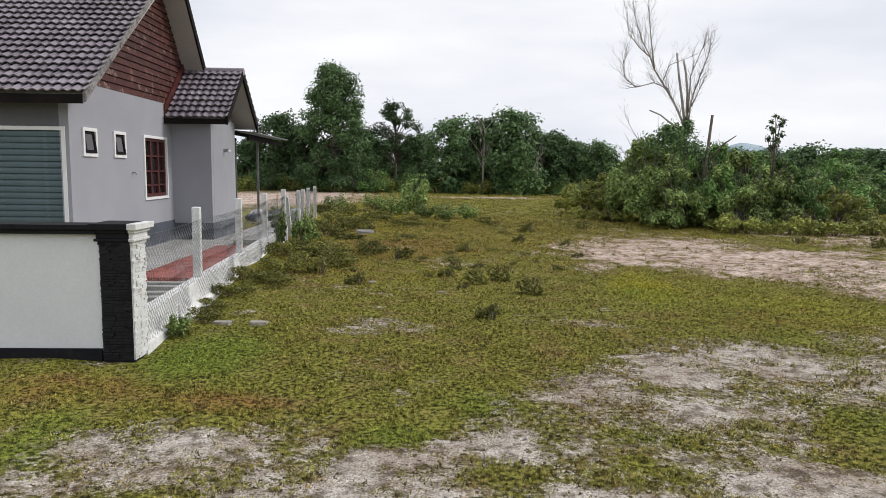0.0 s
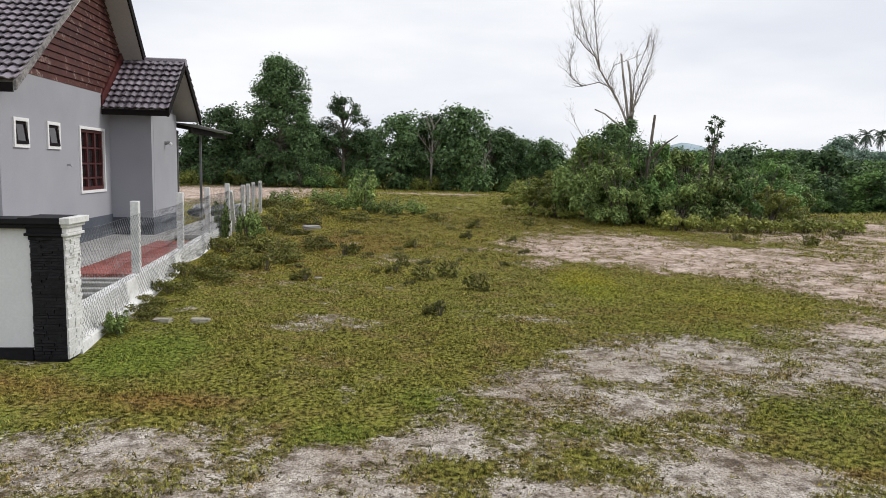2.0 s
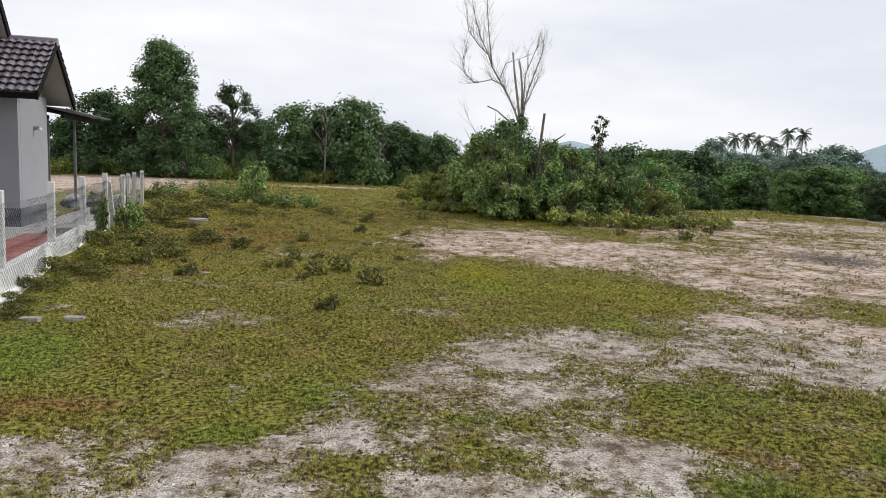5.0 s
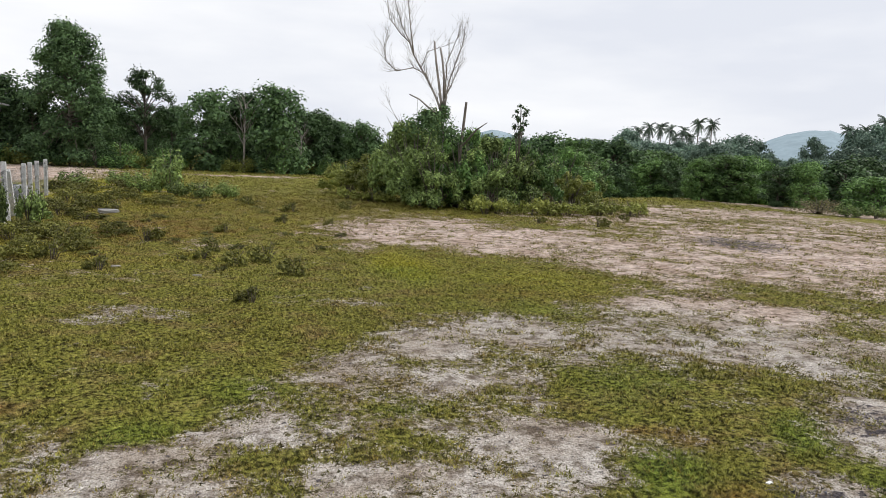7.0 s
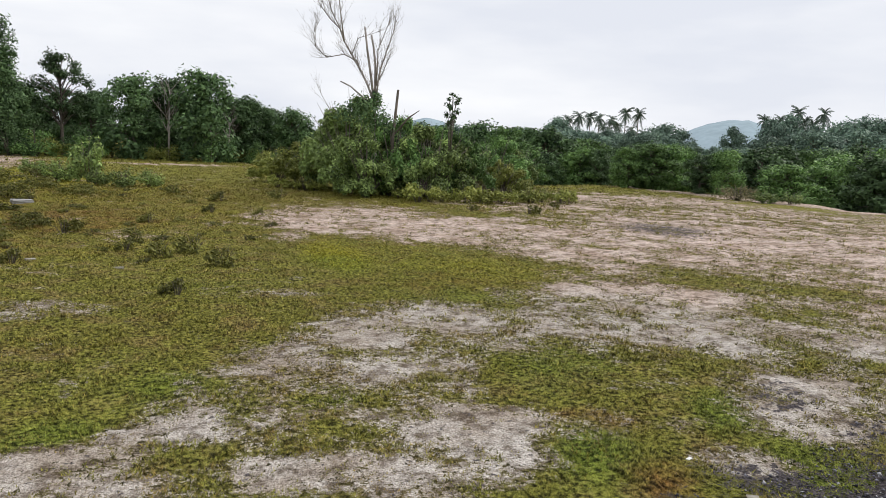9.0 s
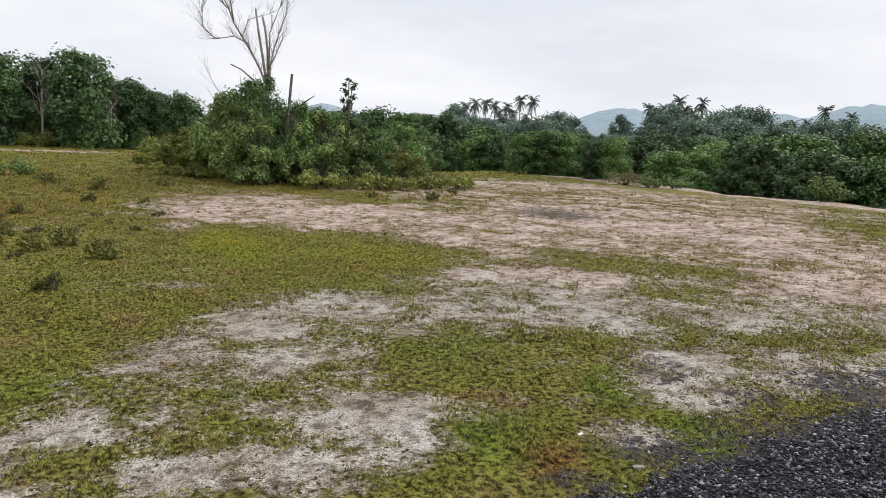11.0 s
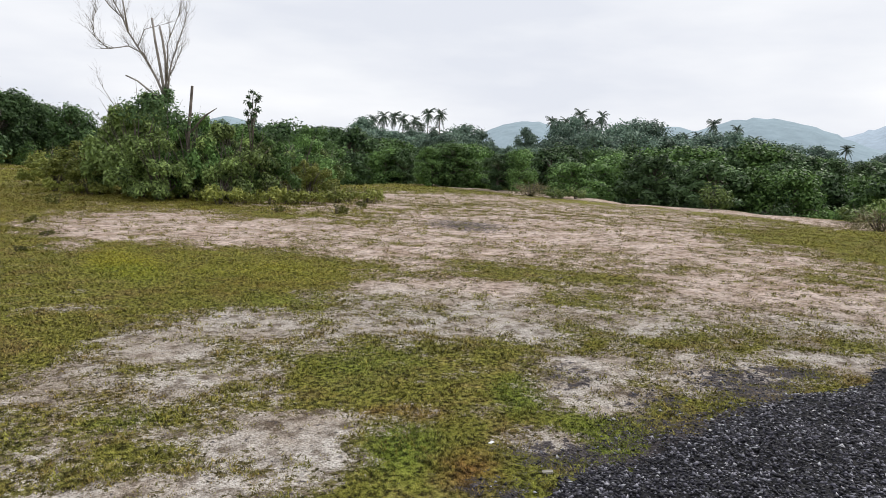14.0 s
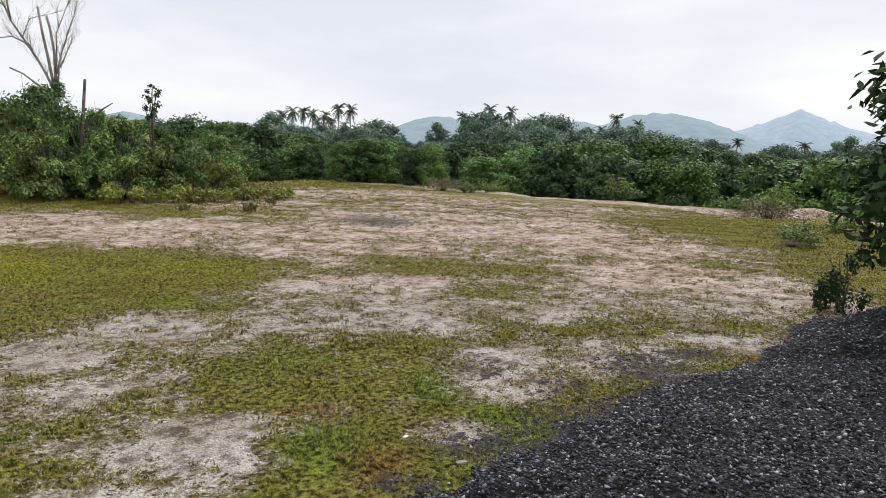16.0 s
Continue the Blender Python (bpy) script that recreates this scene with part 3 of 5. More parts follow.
def window_unit(parent, y0, y1, z0, z1, x, columns, rows_at, sash=False):
    """A white-framed window in a wall that faces +x."""
    win = part("window", wall_cells(bmesh.new(), x - 0.1, x + 0.03, (y0, y0 + 0.055, y1 - 0.055, y1), (z0, z0 + 0.055, z1 - 0.055, z1), {(1, 1)}), M_FRAME, parent, "white painted window surround")
    a, b, c, d = y0 + 0.055, y1 - 0.055, z0 + 0.055, z1 - 0.055
    if sash:
        fr = part("sash", wall_cells(bmesh.new(), -0.02, 0.02, (a - b, a - b + 0.05, -0.05, 0), (c - d, c - d + 0.05, -0.05, 0), {(1, 1)}), M_FASCIA, win, "dark frame propped ajar")
        fr.matrix_basis = pose(x - 0.02, b, d, 0, -7, 0)
        part("pane", boxed(-0.006, 0.006, a - b + 0.05, -0.05, c - d + 0.05, -0.05), M_GLASS, win).matrix_basis = pose(x - 0.02, b, d, 0, -7, 0)
        part("backing", boxed(x - 0.16, x - 0.11, a, b, c, d), M_FASCIA, win)
        return win
    part("pane", boxed(x - 0.075, x - 0.065, a, b, c, d), M_GLASS, win, "dark glass pane")
    fr = part("window_frame", wall_cells(bmesh.new(), x - 0.062, x - 0.01, (a, a + 0.06, b - 0.06, b), (c, c + 0.07, d - 0.06, d), {(1, 1)}), M_WOOD, win, "red-brown timber frame")
    for i in range(1, columns):
        y = a + (b - a) * i / columns
        part("mullion", boxed(x - 0.06, x - 0.015, y - 0.03, y + 0.03, c + 0.07, d - 0.06), M_WOOD, fr)
    for k in rows_at:
        z = c + (d - c) * k
        part("glazing_bar", boxed(x - 0.058, x - 0.018, a + 0.06, b - 0.06, z - 0.018, z + 0.018), M_WOOD, fr)
    return win


def wall_cells(bm, x0, x1, ys, zs, holes):
    """A slab in the y-z plane, in cells, without those in holes, closed round its edges."""
    ny, nz = len(ys), len(zs)
    a = [[bm.verts.new((x0, y, z)) for z in zs] for y in ys]
    b = [[bm.verts.new((x1, y, z)) for z in zs] for y in ys]
    solid = {(i, j) for i in range(ny - 1) for j in range(nz - 1)} - holes
    for i, j in solid:
        bm.faces.new((b[i][j], b[i + 1][j], b[i + 1][j + 1], b[i][j + 1]))
        bm.faces.new((a[i][j], a[i][j + 1], a[i + 1][j + 1], a[i + 1][j]))
        for (p, q), other in ((((i, j), (i + 1, j)), (i, j - 1)), (((i + 1, j + 1), (i, j + 1)), (i, j + 1)), (((i, j + 1), (i, j)), (i - 1, j)), (((i + 1, j), (i + 1, j + 1)), (i + 1, j))):
            if other not in solid:
                bm.faces.new((a[p[0]][p[1]], a[q[0]][q[1]], b[q[0]][q[1]], b[p[0]][p[1]]))
    bmesh.ops.recalc_face_normals(bm, faces=bm.faces)
    return bm


HOUSE = pose(-5.16, 16.03, 0, 0, 0, 1.5)
EAVE_Y, EAVE_Z, APEX_Y, APEX_Z, BACK_Y, BACK_Z = -5.05, 2.81, -0.71, 6.0, 2.12, 2.74
house = thing("house", HOUSE, "single-storey grey rendered house with dark tiled gable roof", "house")
G = -0.87
gable = part("wall", wall_cells(bmesh.new(), G - 0.15, G, (-4.66, -4.24, -3.73, -3.06, -2.54, -1.68, -0.37, 2.03), (0.55, 1.06, 1.9, 2.38, 3.12), {(1, 2), (3, 2), (5, 1), (5, 2)}), M_GREY, house, "pale grey rendered wall")
part("plinth", boxed(G - 0.15, G + 0.012, -4.66, 0.0, 0.0, 0.55), M_PLINTH, house, "slate grey painted plinth")
front = bmesh.new()
box(front, -9.0, G - 0.15, -4.66, -4.5, 2.36, 2.86)
box(front, -9.0, -4.6, -4.66, -4.5, 0.0, 2.36)
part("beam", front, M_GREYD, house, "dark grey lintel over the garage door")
part("back_wall", boxed(-9.0, G - 0.15, 1.88, 2.03, 0.0, 2.9), M_GREY, house)
part("side_wall", boxed(-9.15, -9.0, -4.66, 2.03, 0.0, 2.9), M_GREY, house)
part("gable_backing", prism(bmesh.new(), [(-4.5, 3.1), (1.75, 3.1), (APEX_Y, APEX_Z - 0.2)], G - 0.15, G - 0.03), M_WOOD, house)
# lap boards of the gable
rows_up = 21
for i in range(rows_up):
    z = 3.12 + i * 0.13
    lo = EAVE_Y + (z + 0.02 - EAVE_Z) * (APEX_Y - EAVE_Y) / (APEX_Z - EAVE_Z)
    hi = BACK_Y - (z + 0.02 - BACK_Z) * (BACK_Y - APEX_Y) / (APEX_Z - BACK_Z)
    if hi - lo > 0.3:
        bm = bmesh.new()
        prism(bm, [(0, 0), (0.038, 0.0), (0.01, 0.128), (0, 0.128)], lo + 0.06, hi - 0.06)
        b = part("board", bm, M_BOARD, house)
        b.matrix_basis = pose(G - 0.03, 0, z, 0, 0, 90) @ Matrix.Diagonal((1, -1, 1, 1))
# roof slabs, soffit and trims
part("roof", prism(bmesh.new(), [(EAVE_Y, EAVE_Z - 0.08), (EAVE_Y, EAVE_Z), (APEX_Y, APEX_Z), (BACK_Y, BACK_Z), (BACK_Y, BACK_Z - 0.1), (APEX_Y, APEX_Z - 0.14)], -9.4, -0.42), M_SOFFIT, house, "pale boarded roof underside")
part("fascia", boxed(-9.4, -0.44, EAVE_Y - 0.03, EAVE_Y, EAVE_Z - 0.12, EAVE_Z + 0.02), M_FASCIA, house, "dark brown fascia board")
part("verge", prism(bmesh.new(), [(EAVE_Y - 0.04, EAVE_Z - 0.1), (EAVE_Y - 0.04, EAVE_Z + 0.05), (APEX_Y, APEX_Z + 0.09), (APEX_Y, APEX_Z - 0.02)], -0.43, -0.385), M_MORTAR, house, "rough grey mortar verge")
part("bargeboard", prism(bmesh.new(), [(BACK_Y + 0.04, BACK_Z - 0.16), (BACK_Y + 0.04, BACK_Z + 0.08), (APEX_Y, APEX_Z + 0.12), (APEX_Y, APEX_Z - 0.1)], -0.44, -0.38), M_FASCIA, house, "dark brown bargeboard")
tile_slope(house, -9.4, -0.4, EAVE_Y - 0.03, EAVE_Z, APEX_Y, APEX_Z, True)
tile_slope(house, -9.4, -0.44, BACK_Y + 0.03, BACK_Z, APEX_Y, APEX_Z, False)
tile_slope(house, -0.83, 0.5, -0.46, 2.77, 1.01, 3.98, True)
tile_slope(house, -0.86, 0.5, 2.45, 2.77, 1.01, 3.98, False)
# garage door
door = part("garage_door", wall_cells(bmesh.new(), 0, 0.2, (-4.55, -4.48, -0.99, -0.93), (0.0, 2.3, 2.36), {(1, 0)}), M_FRAME, house, "white painted frame of a roller door")
door.matrix_basis = pose(0, -4.68, 0, 0, 0, -90) @ Matrix.Diagonal((-1, 1, 1, 1)) @ pose(0, 0, 0, 0, 0, 0)
slat = bmesh.new()
prism(slat, [(0.0, 0.0), (-0.006, 0.004), (-0.014, 0.012), (-0.016, 0.05), (-0.014, 0.086), (-0.004, 0.094), (0.0, 0.098)], -4.48, -0.99)
slat_mesh = mesh_of("slat", slat, M_SHUTTER)
for i in range(23):
    piece("slat", slat_mesh, house, pose(0, -4.6, 0.02 + i * 0.099))
# windows
window_unit(house, -4.24, -3.73, 1.9, 2.38, G, 1, (), True)
window_unit(house, -3.06, -2.54, 1.9, 2.38, G, 1, (), True)
window_unit(house, -1.68, -0.37, 1.06, 2.38, G, 3, (0.2, 0.44, 0.7))
# projecting bay with its own little roof
part("bay_front", boxed(G - 0.1, 0.0, 0.0, 0.15, 0.48, 2.86), M_GREY, house, "grey rendered bay wall")
part("bay_side", boxed(-0.15, 0.003, 0.15, 2.03, 0.48, 2.86), M_GREY, house, "grey rendered bay wall")
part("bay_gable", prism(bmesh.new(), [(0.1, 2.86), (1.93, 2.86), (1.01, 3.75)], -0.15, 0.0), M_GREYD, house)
part("bay_plinth", boxed(G, 0.014, -0.012, 2.04, 0.0, 0.48), M_PLINTH, house, "slate grey painted plinth")
part("bay_roof", prism(bmesh.new(), [(-0.42, 2.72), (-0.42, 2.78), (1.01, 3.98), (2.42, 2.78), (2.42, 2.72), (1.01, 3.88)], -1.0, 0.46), M_SOFFIT, house, "pale boarded roof underside")
part("bay_fascia", boxed(-0.95, 0.47, -0.45, -0.42, 2.68, 2.8), M_FASCIA, house, "dark brown fascia board")
part("bay_bargeboard", prism(bmesh.new(), [(-0.45, 2.67), (-0.45, 2.86), (1.01, 4.05), (2.46, 2.84), (2.46, 2.65), (1.01, 3.86)], 0.46, 0.51), M_FASCIA, house, "dark brown bargeboard")
part("flashing", prism(bmesh.new(), [(-0.46, 2.84), (-0.46, 3.08), (1.01, 4.29), (1.01, 4.01)], G, G + 0.035), M_WOOD, house, "red-brown board along the bay roof")
ridge = bmesh.new()
tube(ridge, [Vector((-0.95, 1.01, 4.0)), Vector((0.52, 1.01, 4.0))], [0.09, 0.09], 8)
part("ridge_cap", ridge, M_TILE, house)
tube(ridge := bmesh.new(), [Vector((-9.4, APEX_Y, APEX_Z + 0.03)), Vector((-0.36, APEX_Y, APEX_Z + 0.03))], [0.11, 0.11], 8)
part("ridge_cap", ridge, M_TILE, house)
lamp_base = part("wall_lamp", tube(bmesh.new(), [Vector((0.0, 1.02, 2.15)), Vector((0.05, 1.02, 2.15)), Vector((0.12, 1.02, 2.17))], [0.05, 0.04, 0.025], 10), M_STEEL, house, "small chrome wall lamp")
bulb = bmesh.new()
bmesh.ops.create_uvsphere(bulb, u_segments=12, v_segments=8, radius=0.042, matrix=Matrix.Translation((0.13, 1.02, 2.13)))
part("globe", bulb, M_FRAME, lamp_base, "white glass globe", True)
tap = part("outside_tap", tube(bmesh.new(), [Vector((G, -2.25, 1.62)), Vector((G + 0.07, -2.25, 1.62)), Vector((G + 0.09, -2.25, 1.58))], [0.012, 0.014, 0.012]), M_STEEL, house)

# ---- lean-to behind the house ----
awning = thing("carport", HOUSE, "lean-to carport with sheet roof and steel posts behind the house", "carport")
sheet = bmesh.new()
cols = 44
top_a = [sheet.verts.new((-1.2, 2.1 + 4.3 * i / cols, 2.78 + 0.02 * math.cos(i * math.pi))) for i in range(cols + 1)]
top_b = [sheet.verts.new((0.55, 2.1 + 4.3 * i / cols, 2.62 + 0.02 * math.cos(i * math.pi))) for i in range(cols + 1)]
for i in range(cols):
    sheet.faces.new((top_a[i], top_b[i], top_b[i + 1], top_a[i + 1]))
bmesh.ops.solidify(sheet, geom=sheet.faces[:], thickness=0.012)
part("sheet_roof", sheet, M_SHEET, awning)
part("beam", boxed(0.3, 0.36, 2.05, 6.3, 2.44, 2.56), M_FASCIA, awning)
for x, y in ((0.0, 4.4), (-1.1, 6.2)):
    part("post", boxed(x, x + 0.06, y - 0.03, y + 0.03, 0.0, 2.58, bevel=0.005), M_STEEL, awning)
for x in (-1.1, 0.0):
    part("rafter", boxed(x, x + 0.05, 2.05, 6.3, 2.56, 2.66), M_FASCIA, awning)


# ---- yard: apron, pavers, concrete strips, rubble ----
apron = tagged(new("yard_apron", mesh_of("yard_apron", boxed(-0.86, 0.45, -7.0, -0.02, 0.02, 0.1, bevel=0.01), M_CONC)), "grey concrete apron beside the house", "pavement", kind="structure")
apron.matrix_basis = HOUSE
apron2 = tagged(new("yard_slab", mesh_of("yard_slab", boxed(0.02, 1.0, -0.02, 6.5, 0.02, 0.1, bevel=0.01), M_CONC)), "grey concrete slab under the carport", "pavement", kind="structure")
apron2.matrix_basis = HOUSE
patio = thing("patio", HOUSE, "red paved strip between house and fence", "pavement", kind="structure")
paver_mesh = mesh_of("paver", boxed(-0.097, 0.097, -0.097, 0.097, 0, 0.06, bevel=0.006), M_PAVER)
for i in range(5):
    for j in range(22):
        piece("paver", paver_mesh, patio, pose(0.58 + i * 0.2 + 0.0, -5.7 + j * 0.2, 0.06 + random.uniform(-0.004, 0.004), random.uniform(-0.6, 0.6), random.uniform(-0.6, 0.6), 0))
for i in range(7):
    strip = thing("concrete_strip", HOUSE @ pose(1.15 + 0.02 * (i % 3), -8.6 + i * 0.4, 0.03 + 0.01 * (i % 2), 0, 0, random.uniform(-5, 5)), "loose grey concrete strip lying in the yard", "concrete strip", "strips in the yard")
    part("strip", boxed(-0.75, 0.5, -0.07, 0.07, 0, 0.09, bevel=0.012), M_CONC, strip)


def stone(rng, radius, squash=0.6):
    bm = bmesh.new()
    bmesh.ops.create_icosphere(bm, subdivisions=2, radius=radius)
    for v in bm.verts:
        v.co *= 0.75 + 0.5 * rng.random()
        v.co.z *= squash
    return bm


rng = random.Random(4)
for i in range(9):
    x, y = -0.3 + rng.uniform(-0.6, 1.0), 6.8 + rng.uniform(-0.9, 1.2)
    r = rng.uniform(0.16, 0.34)
    sack = thing("rubble_bag", HOUSE @ pose(x, y, r * 0.5 + 0.08, 0, 0, rng.uniform(0, 360)), "crumpled pale bag of rubble lying behind the house", "bag", "rubble behind the house")
    part("bag", stone(rng, r), M_PLASTIC if i % 2 else M_PLINTH, sack, smooth=True)

# ---- front wall and pillar ----
garden_wall = thing("garden_wall", pose(-3.03, 6.2, 0, 0, 0, 1.0), "white rendered front wall with black coping and plinth", "wall")
part("panel", boxed(-6.0, 0.02, 0.03, 0.15, 0.08, 1.14), M_WHITE, garden_wall, "smooth white painted panel")
part("plinth", boxed(-6.0, 0.0, 0.012, 0.168, -0.05, 0.1, bevel=0.006), M_BLACKP, garden_wall, "black painted plinth")
cope = bmesh.new()
prism(cope, [(-0.03, 1.14), (-0.03, 1.17), (-0.055, 1.185), (-0.055, 1.225), (0.235, 1.225), (0.235, 1.185), (0.21, 1.17), (0.21, 1.14)], -6.0, 0.0)
part("coping", cope, M_BLACKP, garden_wall, "black moulded coping, dusty on top")

pillar = thing("pillar", pose(-2.86, 6.22, 0, 0, 0, 1.0), "square gate pillar clad in black and white split stone", "pillar")
part("core", boxed(-0.155, 0.125, 0.0, 0.28, -0.03, 1.06), M_BLACKP, pillar)
rng = random.Random(7)


def split_stone(bm, along_x, lo, hi, fixed, z0, z1):
    """Courses of thin split stone on one face."""
    z = z0
    while z < z1:
        h = rng.uniform(0.018, 0.03)
        u = lo
        while u < hi - 0.01:
            w = min(rng.uniform(0.05, 0.14), hi - u)
            t = rng.uniform(0.004, 0.02)
            if along_x:
                box(bm, u, u + w - 0.003, fixed - t, fixed, z, z + h - 0.003)
            else:
                box(bm, fixed, fixed + t, u, u + w - 0.003, z, z + h - 0.003)
            u += w
        z += h
    return bm


part("black_cladding", split_stone(bmesh.new(), True, -0.155, 0.12, 0.0, 0.0, 1.05), M_BLACK, pillar, "black split stone cladding")
part("white_cladding", split_stone(box(bmesh.new(), 0.12, 0.129, -0.012, 0.28, 0.0, 1.05), False, -0.012, 0.28, 0.127, 0.0, 1.05), M_POST, pillar, "white painted split stone cladding")
for name, x0, x1, mat in (("black_capital", -0.155, 0.115, M_BLACKP), ("white_capital", 0.115, 0.135, M_POST)):
    bm = bmesh.new()
    for z0, z1, o in ((1.04, 1.075, 0.012), (1.075, 1.1, 0.035), (1.1, 1.15, 0.02), (1.15, 1.18, 0.04), (1.18, 1.235, 0.065)):
        box(bm, x0 - (o if mat is M_BLACKP else 0), x1 + (0 if mat is M_BLACKP else o), -o - 0.004, 0.28 + o, z0, z1, bevel=0.006)
    part(name, bm, mat, pillar, "black stepped capital" if mat is M_BLACKP else "white stepped capital")

# ---- side fence ----
FENCE = pose(-2.80, 6.45, 0, 0, 0, 4.7)
fence = thing("fence", FENCE, "white post and wire mesh fence on a low white wall", "fence")
part("low_wall", boxed(-0.13, 0.0, 0.0, 10.6, -0.05, 0.35, bevel=0.012), M_POST, fence, "low white painted base wall")
part("footing", prism(bmesh.new(), [(0.0, -0.05), (0.09, -0.05), (0.07, 0.07), (0.0, 0.1)], 0, 8.9), M_POST, fence, "rough white footing").matrix_basis = pose(0, 0, 0, 0, 0, 90) @ Matrix.Diagonal((1, -1, 1, 1))
post_mesh = mesh_of("post", boxed(-0.05, 0.05, -0.05, 0.05, -0.1, 1.24, bevel=0.012), M_POST)
for y in (2.45, 5.07, 7.72, 10.55, 13.35, 14.5, 16.1, 18.4):
    p = piece("post", post_mesh, fence, pose(-0.07, y, -0.11 if y > 13 else 0.0, random.uniform(-1.2, 1.2), random.uniform(-1, 1), 0))
slant = piece("brace_post", post_mesh, fence, pose(-0.07, 11.6, 0.0, 32, 0, 0))


def wire_mesh(y0, y1, z0, z1, cell):
    """Twisted diamond wires."""
    verts, faces = [], []
    rg = np.random.default_rng(3)

    def wire(a, b):
        a, b = np.array(a), np.array(b)
        t = 0.0014
        o = [np.array((t, 0, 0)), np.array((-t, t, t * 0.6)), np.array((-t, -t, -t * 0.6))]
        n = len(verts)
        verts.extend([a + k for k in o] + [b + k for k in o])
        for i in range(3):
            faces.append((n + i, n + (i + 1) % 3, n + 3 + (i + 1) % 3, n + 3 + i))

    def sag(y, z):
        return 0.02 + 0.018 * math.sin(y * 2.3) + 0.012 * math.sin(y * 5.1 + z * 4)

    h = z1 - z0
    for k in np.arange(y0 - h, y1, cell):
        for s in (1, -1):
            last = None
            for q in np.linspace(0, 1, 7):
                y = k + q * h if s > 0 else k + h - q * h
                z = z0 + q * h - 0.02 * math.sin(math.pi * ((y - y0) % 2.65) / 2.65)
                cur = (sag(y, z), y, z) if y0 <= y <= y1 else None
                if last and cur:
                    wire(last, cur)
                last = cur
    for z in (z1, z0 + 0.5 * h):
        for y in np.arange(y0, y1 - 0.3, 0.33):
            wire((sag(y, z), y, z - 0.02 * math.sin(math.pi * ((y - y0) % 2.65) / 2.65)), (sag(y + 0.33, z), y + 0.33, z - 0.02 * math.sin(math.pi * ((y + 0.33 - y0) % 2.65) / 2.65)))
    return arrays("mesh_panel", np.array(verts), np.array(faces), M_WIRE)


panel = new("mesh_panel", wire_mesh(0.0, 10.55, 0.08, 1.1, 0.075))
panel.parent = fence
tagged(panel, "sagging galvanised wire mesh", kind="stuff")
panel = new("mesh_panel", wire_mesh(10.55, 18.4, 0.1, 1.1, 0.12))
panel.parent = fence
tagged(panel, "sagging galvanised wire mesh", kind="stuff")


# ---- plants ----
def plant(name, label, category, wood, foliage, group=""):
    """A thing of wood and foliage parts around its foot."""
    ob = thing(name, Matrix(), label, category, group)
    if wood is not None:
        stem = part("trunk" if category == "tree" else "stem", wood, M_BARK, ob, smooth=True)
        if category != "tree":
            tagged(stem, kind="stuff")
    (v, f), mat = foliage
    crown = new("crown", arrays("crown", v, f, mat))
    crown.parent = ob
    return ob


def broadleaf(seed, height, radius, clear, count, size, mat, clumps=26, name="tree", label="tall dark green broadleaf tree at the field edge", lean=0.0, loose=0.42, far=True, stout=1.0, taper=0.0, long=False):
    rg, rn = np.random.default_rng(seed), random.Random(seed)
    bm = bmesh.new()
    top = Vector((lean, lean * 0.3, height * 0.86))
    spine = [Vector((0, 0, -0.4)), top * 0.3 + Vector((rn.uniform(-0.1, 0.1), 0, 0)), top * 0.62, top]
    r0 = (0.016 * height + 0.03) * stout
    tube(bm, spine, [r0, r0 * 0.75, r0 * 0.5, r0 * 0.15], 7)
    centres, radii = [], []
    for i in range(clumps):
        k = (i + rn.random()) / clumps
        z = height * (clear + (0.94 - clear) * k)
        spread_here = radius * (math.sin(math.pi * (0.2 + 0.72 * k)) ** 0.7) * rn.uniform(0.25, 1.0) * (1 - taper * k)
        a = rn.uniform(0, 6.283) + i * 2.4
        c = Vector((lean * k + spread_here * math.cos(a), spread_here * math.sin(a), z))
        s = spine[1].lerp(top, max(0, k - 0.15)) if k > 0.2 else spine[1]
        tube(bm, [s, s.lerp(c, 0.55) + Vector((0, 0, 0.05 * height)), c], [r0 * 0.32, r0 * 0.2, 0.012], 5)
        centres.append(c)
        radii.append([radius * loose * rn.uniform(0.7, 1.25)] * 2 + [radius * loose * 0.75 * rn.uniform(0.7, 1.2)])
    return plant(name, label, "tree", bm, (leaves(rg, centres, radii, count, size, far=far, long=long), mat))


def shrub(seed, height, radius, count, size, mat, name="shrub", label="dense wild green shrub at the wood edge", stems=9, clumps=14, group="", category="shrub", clump=1.0):
    rg, rn = np.random.default_rng(seed), random.Random(seed)
    bm = bmesh.new()
    centres, radii = [], []
    for i in range(stems):
        a, lean = rn.uniform(0, 6.283), rn.uniform(0.1, 0.85)
        tip = Vector((math.cos(a) * radius * lean, math.sin(a) * radius * lean, height * rn.uniform(0.6, 1.0) * (1.1 - 0.45 * lean)))
        tube(bm, [Vector((tip.x * 0.12, tip.y * 0.12, -0.05)), tip * 0.55 + Vector((0, 0, height * 0.08)), tip], [0.003 + 0.012 * height, 0.002 + 0.006 * height, 0.002], 4)
    for i in range(clumps):
        a, q = rn.uniform(0, 6.283), math.sqrt(rn.random())
        h = height * (1 - 0.55 * q * q) * rn.uniform(0.2, 0.9)
        centres.append((math.cos(a) * radius * q * 0.85, math.sin(a) * radius * q * 0.85, h))
        radii.append([clump * radius * rn.uniform(0.2, 0.36)] * 2 + [clump * height * rn.uniform(0.13, 0.24)])
    v, f = leaves(rg, centres, radii, count, size)
    v[:, 2] = np.maximum(v[:, 2], 0.01 * rg.random(len(v)))
    return plant(name, label, category, bm, ((v, f), mat), group)


